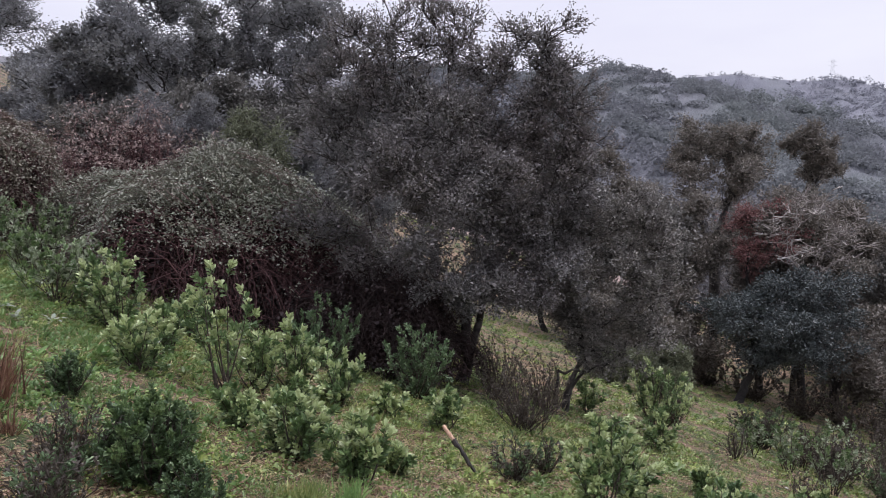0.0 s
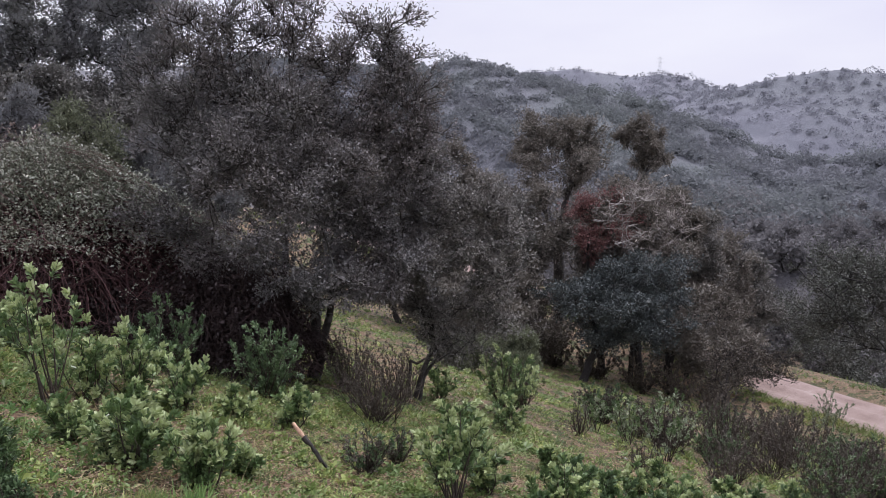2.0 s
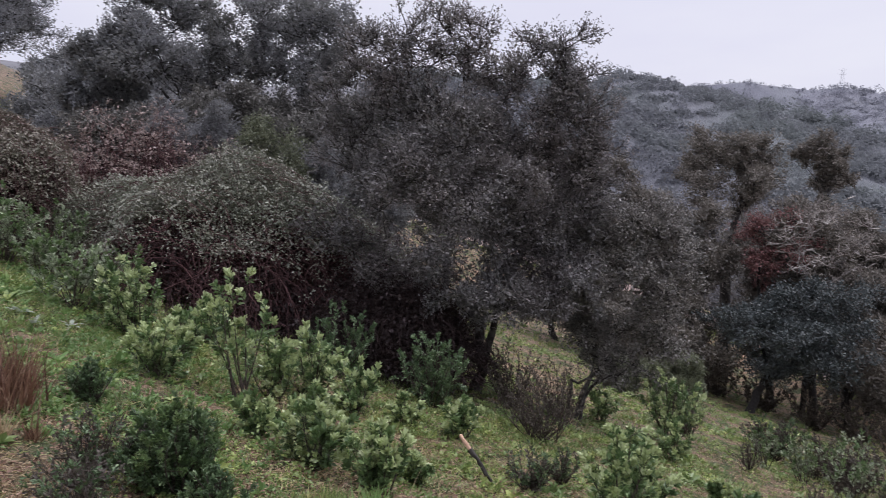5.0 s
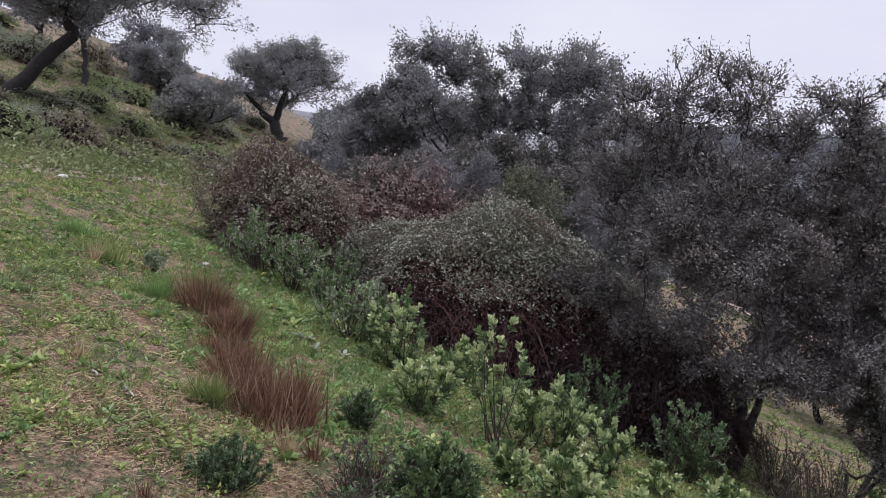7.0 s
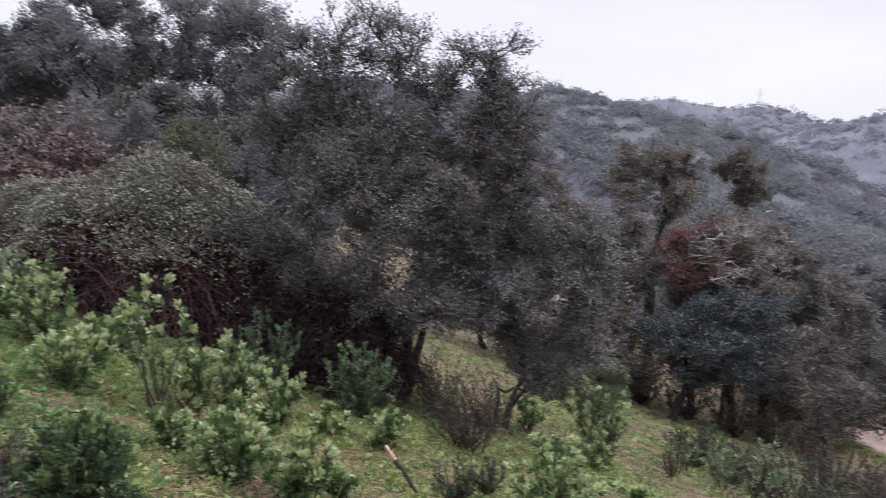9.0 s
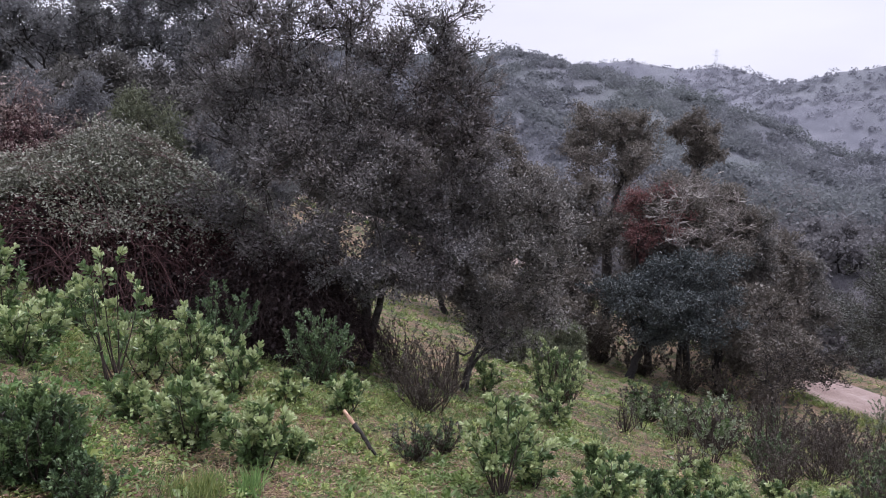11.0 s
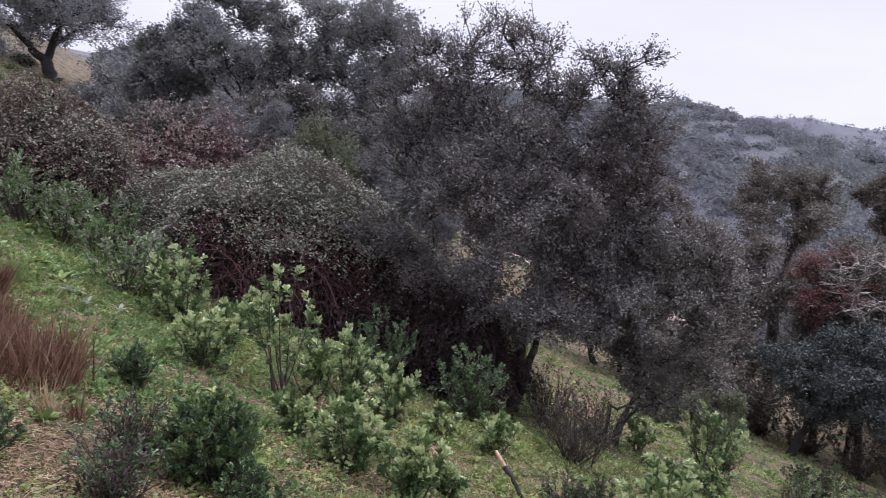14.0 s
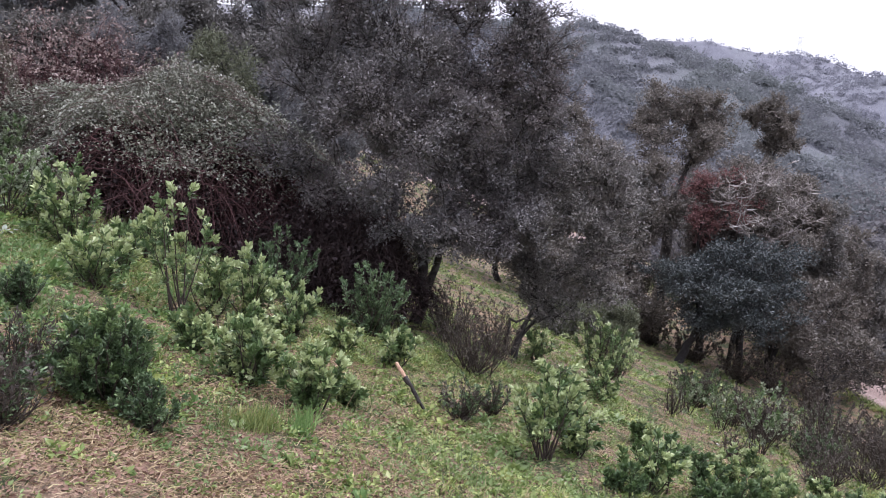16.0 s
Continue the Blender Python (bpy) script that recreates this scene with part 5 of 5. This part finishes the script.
def litter_share(x, y):
    """Where trodden brown litter takes the place of grass: by the camera's left and in streaks down the slope."""
    k = np.exp(-(((x + 2.9) / 2.2) ** 2 + ((y - 3.6) / 2.3) ** 2)) + 0.55 * np.exp(-(((x + 0.6) / 1.6) ** 2 + ((y - 4.6) / 1.4) ** 2)) + 0.5 * np.exp(-(((x - 4.6) / 2.0) ** 2 + ((y - 10.2) / 1.5) ** 2)) + 0.42 * np.exp(-(((x - 3.0) / 3.4) ** 2 + ((y - 7.6) / 1.8) ** 2)) + 0.9 * np.exp(-(((x + 5.9) / 0.6) ** 2 + ((y - 6.3) / 0.45) ** 2)) + 1.3 * np.exp(-(((x - 1.6) / 1.3) ** 2 + ((y - 14.6) / 3.0) ** 2)) + 0.7 * np.exp(-(((x + 1.5) / 1.1) ** 2 + ((y - 3.4) / 0.9) ** 2)) + 0.45 * np.exp(-(((x + 0.2) / 0.7) ** 2 + ((y - 4.6) / 0.9) ** 2))
    return k


def build_cover():
    rng = np.random.default_rng(99)
    # blades of grass
    x, y = scatter(rng, 115000, 2.4, 12, -50, 50, 0.85)
    fx, fy = scatter(rng, 80000, 11, 44, -50, 50, 0.9)
    x, y = np.concatenate([x, fx]), np.concatenate([y, fy])
    rx, ry = scatter(rng, 34000, 0.35, 13, 40, 320, 0.7)
    wx, wy = scatter(rng, 9000, 0.3, 2.6, -50, 50, 0.6)
    x, y = np.concatenate([x, rx, wx]), np.concatenate([y, ry, wy])
    dens = 0.5 + 1.0 * patchy(x, y, 0.8, 3) + 0.9 * patchy(x, y, 2.6, 13) - 0.75 * litter_share(x, y)
    ok = rng.uniform(size=len(x)) < dens
    x, y = x[ok], y[ok]
    n, r = len(x), np.hypot(x, y)
    b = np.stack([x, y, height(x, y) - 0.02], -1)
    way = unit(rng.normal(size=(n, 3)) * [0.55, 0.55, 0] + [0, 0, 1])
    tall = np.clip(0.55 + 0.9 * patchy(x, y, 0.5, 9) + 0.8 * patchy(x, y, 2.6, 13), 0.25, 1.6) + 0.9 * np.exp(-(((x + 1.8) / 1.7) ** 2 + ((y - 7.2) / 1.6) ** 2)) + 0.5 * np.exp(-(((x + 5) / 1.4) ** 2 + ((y - 8.2) / 1.6) ** 2))
    v, f = strips(rng, b, way, rng.uniform(0.06, 0.16, n) * tall * (0.85 + r * 0.025), 0.0065 + r * 0.0011, rng.uniform(0.1, 0.6, n), 3)
    tagged(new("grass", fast_mesh("grass", v, [f], GRASS)), "short wet green grass over the hillside", "grass", kind="stuff")
    # tufts of longer grass
    x, y = scatter(rng, 13000, 2.8, 30, -50, 50, 0.8)
    ok = rng.uniform(size=len(x)) < 0.55 + 0.8 * patchy(x, y, 0.45, 31) - 0.7 * litter_share(x, y)
    x, y = x[ok], y[ok]
    a = rng.uniform(-52, 50, 2200)
    a = np.radians(a[(a > -30) | (rng.uniform(size=2200) < 0.25)])
    r = road_line(np.degrees(a))[0] - 1.9 - np.abs(rng.normal(size=len(a))) * 0.6
    x, y = np.concatenate([x, (r * np.sin(a))[a > -0.5]]), np.concatenate([y, (r * np.cos(a))[a > -0.5]])
    n = len(x)
    k = np.repeat(np.arange(n), 10)
    r = np.hypot(x, y)
    b = np.stack([x, y, height(x, y) - 0.02], -1)[k] + rng.normal(size=(len(k), 3)) * [0.035, 0.035, 0]
    way = unit((rng.normal(size=(n, 3)) * [0.3, 0.3, 0])[k] + rng.normal(size=(len(k), 3)) * [0.45, 0.45, 0] + [0, 0, 1])
    v, f = strips(rng, b, way, (rng.uniform(0.10, 0.27, n) * (0.9 + 0.02 * r))[k] * rng.uniform(0.6, 1.1, len(k)), 0.006 + 0.0008 * r[k], rng.uniform(0.1, 0.55, len(k)), 3)
    tagged(new("grass_tufts", fast_mesh("grass_tufts", v, [f], GRASS)), "longer tufts of green grass on the slope", "grass", kind="stuff")
    # small weeds
    x, y = scatter(rng, 78000, 2.4, 22, -50, 50, 0.95)
    dens = 0.45 + 1.1 * patchy(x, y, 0.6, 5) + 1.2 * patchy(x, y, 2.9, 15) - 0.45 * litter_share(x, y)
    ok = rng.uniform(size=len(x)) < dens
    x, y = x[ok], y[ok]
    n = len(x)
    k = np.repeat(np.arange(n), 6)
    b = np.stack([x, y, height(x, y) + 0.012], -1)[k] + rng.normal(size=(len(k), 3)) * [0.02, 0.02, 0.006]
    d = unit(rng.normal(size=(len(k), 3)) * [1, 1, 0.25] + [0, 0, 0.38])
    size = (rng.gamma(3, 0.0085, n) * (0.8 + np.hypot(x, y) * 0.05))[k]
    v, f = leaf_shapes(rng, b, d, size, 0.5, up=1.2)
    tagged(new("weeds", fast_mesh("weeds", v, [f], WEED)), "low broad-leaved green weeds among the grass", "weeds", kind="stuff")
    # mounds of clover and other broad leaves
    x, y = scatter(rng, 7600, 2.4, 26, -50, 46, 0.8)
    ok = rng.uniform(size=len(x)) < 0.5 + 1.1 * patchy(x, y, 0.35, 44) - 0.3 * litter_share(x, y)
    x, y = x[ok], y[ok]
    n = len(x)
    wide = rng.gamma(5, 0.022, n) + 0.03
    k = np.repeat(np.arange(n), 44)
    u = ball(rng, len(k)) * [1, 1, 0.55]
    u[:, 2] = np.abs(u[:, 2])
    b = np.stack([x, y, height(x, y)], -1)[k] + u * wide[k][:, None] * rng.uniform(0.4, 1.0, (len(k), 1))
    v, f = leaf_shapes(rng, b, unit(u + ball(rng, len(k)) * 0.8), (0.012 + 0.12 * wide)[k] * rng.uniform(0.5, 1.3, len(k)), 0.6, up=0.8)
    tagged(new("clover_mounds", fast_mesh("clover_mounds", v, [f], WEED)), "small mounds of broad green weed leaves", "weeds", kind="stuff")
    # rosettes of narrow arching leaves, crowded in patches with dark gaps between
    for name, label, mat, count, zone in (("weed_rosettes", "star-shaped rosettes of yellow-green weed leaves", WEED, 40000, 0), ("lush_weeds", "lush blue-green weeds in the damp hollow", LUSH, 20000, 1)):
        x, y = scatter(rng, count, 2.5, 17, -50, 30 if zone == 0 else 6, 0.8)
        damp = np.exp(-(((x + 0.85 * (y - 8.6) + 5.0) / 1.8) ** 2 + ((y - 8.9) / 2.7) ** 2))
        gaps = patchy(x, y, 1.1, 61 + zone) + 0.6 * patchy(x, y, 3.1, 71)
        dens = (0.55 + 1.5 * gaps - 0.6 * litter_share(x, y) - 0.8 * damp) if zone == 0 else (2.6 * damp - 0.22 + 0.7 * gaps)
        ok = rng.uniform(size=len(x)) < dens
        x, y = x[ok], y[ok]
        n = len(x)
        size = rng.gamma(6, 0.0066, n) * (1.0 + 0.25 * zone) * (0.75 + 0.035 * np.hypot(x, y))
        k = np.repeat(np.arange(n), 11)
        b = np.stack([x, y, height(x, y) + 0.008], -1)[k] + rng.normal(size=(len(k), 3)) * [0.012, 0.012, 0.004]
        d = unit(rng.normal(size=(len(k), 3)) * [1, 1, 0] + np.array([0, 0, 1]) * rng.uniform(0.15, 1.2, (len(k), 1)))
        v, f = leaf_shapes(rng, b, d, size[k] * rng.uniform(0.6, 1.2, len(k)), 0.42, up=1.6, fold=0.12)
        tagged(new(name, fast_mesh(name, v, [f], mat)), label, "weeds", kind="stuff")
    # straw and dead leaves
    x, y = scatter(rng, 180000, 2.4, 18, -50, 50, 0.95)
    ok = rng.uniform(size=len(x)) < 0.2 + 0.95 * litter_share(x, y) + 0.45 * patchy(x, y, 0.9, 8)
    x, y = x[ok], y[ok]
    n = len(x)
    b = np.stack([x, y, height(x, y) + 0.015 + 0.02 * rng.uniform(size=n)], -1)
    d = unit(rng.normal(size=(n, 3)) * [1, 1, 0.18])
    straw = rng.uniform(size=n) < 0.7
    v, f = strips(rng, b[straw], d[straw], rng.gamma(4, 0.012, straw.sum()) + 0.015, 0.003 + 0.0006 * np.hypot(x, y)[straw], 0.05, 2)
    tagged(new("straw_litter", fast_mesh("straw_litter", v, [f], GRASS_DRY)), "pale dry straw lying on the soil", "straw", kind="stuff")
    v, f = leaf_shapes(rng, b[~straw], d[~straw], rng.uniform(0.02, 0.045, (~straw).sum()), 0.55, up=1.0)
    tagged(new("leaf_litter", fast_mesh("leaf_litter", v, [f], LITTER)), "brown dead oak leaves lying on the soil", "leaf litter", kind="stuff")
    # matted short blades, dead and living mixed, over the trodden ground
    x, y = scatter(rng, 90000, 2.3, 11, -50, 46, 0.95)
    ok = rng.uniform(size=len(x)) < 0.62 + 0.7 * patchy(x, y, 1.7, 55) + 0.2 * litter_share(x, y)
    x, y = x[ok], y[ok]
    n = len(x)
    b = np.stack([x, y, height(x, y) + 0.004], -1)
    d = unit(rng.normal(size=(n, 3)) * [1, 1, 0] + np.array([0, 0, 1]) * rng.uniform(0.1, 0.9, (n, 1)))
    v, f = strips(rng, b, d, rng.gamma(4, 0.014, n) + 0.015, 0.0065 + 0.0009 * np.hypot(x, y), rng.uniform(0.2, 0.7, n), 3)
    tagged(new("matted_grass", fast_mesh("matted_grass", v, [f], THATCH)), "matted short grass of tan and olive blades", "grass", kind="stuff")
    # dark green tussocks of fine blades, one by one over the slope
    x, y = scatter(rng, 1500, 3.2, 14, -48, 42, 0.8)
    ok = patchy(x, y, 0.6, 91) + 0.3 * rng.normal(size=len(x)) > 0.05
    x, y = x[ok], y[ok]
    n = len(x)
    k = np.repeat(np.arange(n), 46)
    wide = rng.uniform(0.03, 0.10, n)[k]
    off = rng.normal(size=(len(k), 3)) * [1, 1, 0] * wide[:, None]
    b = np.stack([x, y, height(x, y) - 0.01], -1)[k] + off
    d = unit(off / wide[:, None] * 0.35 + rng.normal(size=(len(k), 3)) * [0.3, 0.3, 0] + [0, 0, 1])
    v, f = strips(rng, b, d, wide * rng.uniform(0.9, 2.4, len(k)), 0.006, rng.uniform(0.1, 0.6, len(k)), 3)
    tagged(new("dark_grass", fast_mesh("dark_grass", v, [f], GRASS_DARK)), "small dark green tussocks dotted over the slope", "grass", kind="stuff")
    # ferns and herbs over the upper slope
    x, y = scatter(rng, 2600, 13.5, 42, -54, -20, 0.9)
    d = road_line(np.clip(np.degrees(np.arctan2(x, y)), -60, 75))[0]
    ok = (np.hypot(x, y) > d - 1.0) & (patchy(x, y, 0.25, 83) + 0.25 * rng.normal(size=len(x)) > -0.12)
    x, y = x[ok], y[ok]
    n = len(x)
    wide = rng.gamma(5, 0.075, n)
    k = np.repeat(np.arange(n), 46)
    u = ball(rng, len(k)) * [1, 1, 0.5]
    u[:, 2] = np.abs(u[:, 2])
    b = np.stack([x, y, height(x, y)], -1)[k] + u * wide[k][:, None] * rng.uniform(0.5, 1.0, (len(k), 1))
    v, f = leaf_shapes(rng, b, unit(u + ball(rng, len(k)) * 0.8), (0.05 + 0.14 * wide)[k] * rng.uniform(0.5, 1.3, len(k)), 0.45, face=u + [0, 0, 1.4])
    tagged(new("slope_herbs", fast_mesh("slope_herbs", v, [f], HERB)), "low green ferns and herbs over the upper slope", "herbs", kind="stuff")
    # tall dry stalks
    x, y = scatter(rng, 2600, 3.0, 14, -45, 40, 0.9)
    ok = patchy(x, y, 0.7, 21) > 0.1
    x, y = x[ok], y[ok]
    n = len(x)
    b = np.stack([x, y, height(x, y) - 0.02], -1)
    v, f = strips(rng, b, unit(rng.normal(size=(n, 3)) * [0.25, 0.25, 0] + [0, 0, 1]), rng.uniform(0.15, 0.42, n), 0.005, rng.uniform(0, 0.3, n), 4)
    tagged(new("dry_stalks", fast_mesh("dry_stalks", v, [f], GRASS_DRY)), "thin dry stalks standing in the grass", "dry grass", kind="stuff")


build_cover()


# ---- far woods, colours paled and blued to stand in for haze ----
def canopy_material(name, stops, scale, glade):
    m, n, l, p = material(name)
    t, f = noise_node(n, l, scale, 9, 0.72), noise_node(n, l, 2.2, 6, 0.8)
    r = ramp(n, stops)
    l.new(t.outputs["Fac"], r.inputs["Fac"])
    big, k = noise_node(n, l, 0.022, 4), ramp(n, [(0.46, (0, 0, 0)), (0.60, (0.8, 0.8, 0.8))])
    l.new(big.outputs["Fac"], k.inputs["Fac"])
    l.new(mixed(n, l, r.outputs["Color"], glade, k.outputs["Color"]), p.inputs["Base Color"])
    p.inputs["Roughness"].default_value = 0.9
    b = n.new("ShaderNodeBump")
    b.inputs["Strength"].default_value, b.inputs["Distance"].default_value = 0.9, 0.5
    l.new(f.outputs["Fac"], b.inputs["Height"])
    l.new(b.outputs["Normal"], p.inputs["Normal"])
    return m


def build_canopy(name, label, az, r, cell, mat, tall=1.0):
    """The closed canopy of a far wood: rounded crowns of uneven size that touch one another."""
    a, rr = np.meshgrid(np.radians(az), r)
    x, y = rr * np.sin(a), rr * np.cos(a)
    gx, gy = np.floor(x / cell), np.floor(y / cell)
    bump = np.zeros_like(x)
    for dx in (-1, 0, 1):
        for dy in (-1, 0, 1):
            cx, cy = gx + dx, gy + dy
            h1, h2, h3 = (np.modf(np.abs(np.sin(cx * p + cy * q)) * 43758.5453)[0] for p, q in ((127.1, 311.7), (269.5, 183.3), (91.7, 57.3)))
            rad = cell * (0.45 + 0.5 * h3)
            d2 = (x - (cx + h1) * cell) ** 2 + (y - (cy + h2) * cell) ** 2
            bump = np.maximum(bump, np.sqrt(np.maximum(0, 1 - d2 / rad ** 2)) * rad * (0.7 + 0.7 * h2))
    edge = np.clip((rr - r[0]) / 7, 0, 1) * np.clip((r[-1] - rr) / 7, 0, 1)
    z = height(x, y) + (bump * tall + 0.1 + np.random.default_rng(7).normal(size=x.shape) * 0.06 * cell * tall) * edge - 1.5 * (1 - edge)
    idx = np.arange(x.size).reshape(x.shape)
    f = np.stack([idx[:-1, :-1], idx[1:, :-1], idx[1:, 1:], idx[:-1, 1:]], -1).reshape(-1, 4)[:, ::-1]
    tagged(new(name, fast_mesh(name, np.stack([x, y, z], -1), [f], mat, smooth=True)), label, "woods", kind="stuff")


# the haze before hills and valley is mixed into these canopy colours
HAZED_HILL = canopy_material("hazed_hill_oakwood", [(0.34, (0.118, 0.123, 0.143)), (0.52, (0.146, 0.150, 0.172)), (0.70, (0.185, 0.187, 0.208))], 0.12, (0.150, 0.166, 0.170))
HAZED_SLOPE = canopy_material("hazed_hill_scrub", [(0.36, (0.166, 0.171, 0.202)), (0.52, (0.184, 0.188, 0.220)), (0.68, (0.212, 0.213, 0.243))], 0.05, (0.178, 0.188, 0.208))
HAZED_VALLEY = canopy_material("hazed_valley_oakwood", [(0.34, (0.085, 0.083, 0.095)), (0.52, (0.118, 0.113, 0.125)), (0.70, (0.165, 0.155, 0.16))], 0.25, (0.13, 0.135, 0.13))
build_canopy("valley_woods", "oak wood filling the valley, colour greyed as haze", np.linspace(4, 54, 200), np.linspace(56, 122, 100), 3.0, HAZED_VALLEY, 0.7)
build_canopy("far_woods", "oak wood on the nearer hill, colour paled and blued as haze", np.linspace(-6, 54, 260), np.linspace(106, 286, 150), 4.2, HAZED_HILL, 0.28)
build_canopy("hill_scrub", "low scrub on the far slopes, colour paled and blued as haze", np.linspace(10, 54, 300), np.linspace(300, 442, 80), 4.5, HAZED_SLOPE, 0.25)
build_canopy("ridge_woods", "scrub along the farthest ridge, colour paled and blued as haze", np.linspace(2, 36, 240), np.linspace(500, 572, 40), 4.5, HAZED_SLOPE, 0.25)


def hill_crowns(name, label, az, r, count, wide, leaves, size, mat, seed):
    """Single crowns dotted over a far hillside, closer together in some parts than in others."""
    rng = np.random.default_rng(seed)
    a, d = np.radians(rng.uniform(*az, count * 2)), np.sqrt(rng.uniform(r[0] ** 2, r[1] ** 2, count * 2))
    x, y = d * np.sin(a), d * np.cos(a)
    thick = np.array([noise.noise((px * 0.022, py * 0.022, seed)) + 0.5 * noise.noise((px * 0.07, py * 0.07, seed)) for px, py in zip(x, y)])
    ok = thick + rng.normal(size=len(x)) * 0.5 > -0.2
    x, y = x[ok][:count], y[ok][:count]
    n = len(x)
    rad = wide * rng.gamma(9, 1 / 9, n) * 0.5
    foot = np.stack([x, y, height(x, y) + rad * 0.55], -1)
    k = np.repeat(np.arange(n), leaves)
    u = ball(rng, len(k))
    u[:, 2] = np.abs(u[:, 2]) * 1.2 - 0.2
    lumps = 1 + 0.2 * np.sin(u[:, 0] * 5 + k) * np.sin(u[:, 1] * 5 + 2 * k)
    b = foot[k] + u * (rad[k] * lumps * rng.uniform(0.8, 1.03, len(k)))[:, None] * [1, 1, 0.8]
    v, f = leaf_shapes(rng, b, ball(rng, len(k)) + u * 0.3, size * rng.uniform(0.6, 1.3, len(k)), 0.85, face=u * 4.0 + [0, 0, 1.2])
    tagged(new(name, fast_mesh(name, v, [f], mat)), label, "woods", kind="stuff")


hill_crowns("valley_oaks", "rounded oaks crowded in the valley bottom", (2, 54), (60, 125), 650, 4.4, 150, 0.42, HAZED_VALLEY_LEAF, 5)
hill_crowns("hill_oaks", "rounded oaks dotted over the nearer hill, leaves paled as haze", (-6, 54), (110, 262), 1900, 4.2, 120, 0.6, HAZED_FAR_LEAF, 6)
hill_crowns("slope_oaks", "small oaks dotted over the far slopes, leaves paled as haze", (10, 54), (296, 440), 1900, 3.6, 36, 0.8, HAZED_SCRUB, 7)
hill_crowns("ridge_oaks", "small oaks along the farthest ridge, leaves paled as haze", (2, 36), (500, 570), 900, 4.0, 26, 1.0, HAZED_SCRUB, 8)


def valley_trees():
    """Oaks that fill the valley beyond the track."""
    kinds = [make_tree("valley_oak_tree", "oak in the valley beyond the track, leaves greyed as haze", at(24.0 + 6 * i, 52.0), 1.2, (0, 0, 3.2), (2.7, 2.7, 2.3), 500 + i, HAZED_VALLEY_LEAF, BARK_DARK,
                       trunk_r=0.2, lobes=9, twigs=330, per_twig=10, leaf_len=0.27, leaf_w=0.7, low=-0.7, group="valley oaks") for i in range(3)]
    rng = np.random.default_rng(88)
    for i in range(75):
        a, r = radians(rng.uniform(-4, 50) if i < 45 else rng.uniform(16, 52)), 46 + 80 * rng.uniform() ** 1.2 if i < 45 else rng.uniform(45, 76)
        x, y = r * math.sin(a), r * math.cos(a)
        q = rng.uniform(0.7, 1.25)
        o = copy_thing(kinds[i % 3], pose(x, y, ground_at(x, y) - 0.1, 0, 0, rng.uniform(0, 360)))
        o.scale = (q, q, q * rng.uniform(0.8, 1.15))


valley_trees()


def make_pylon():
    a, r = radians(25.9), 556.0
    x, y = r * math.sin(a), r * math.cos(a)
    ob = new("pylon")
    ob.location = (x, y, ground_at(x, y) - 1)
    tagged(ob, "lattice power pylon on the far ridge", "pylon")
    legs = np.array([[(sx * 2, sy * 2, 0), (sx * 0.6, sy * 0.6, 9), (sx * 0.5, sy * 0.5, 15)] for sx in (-1, 1) for sy in (-1, 1)], float)
    for p in legs:
        part("leg", fast_mesh("leg", *[q if i == 0 else [q] for i, q in enumerate(sweep(p[None], np.full((1, 3), 0.06), 4))], STEEL), ob)
    for h, w in ((11, 3.0), (13.5, 2.4)):
        p = np.array([[(-w, 0, h + 0.6), (0, 0, h), (w, 0, h + 0.6)]], float)
        part("crossarm", fast_mesh("crossarm", *[q if i == 0 else [q] for i, q in enumerate(sweep(p, np.full((1, 3), 0.06), 4))], STEEL), ob)


make_pylon()
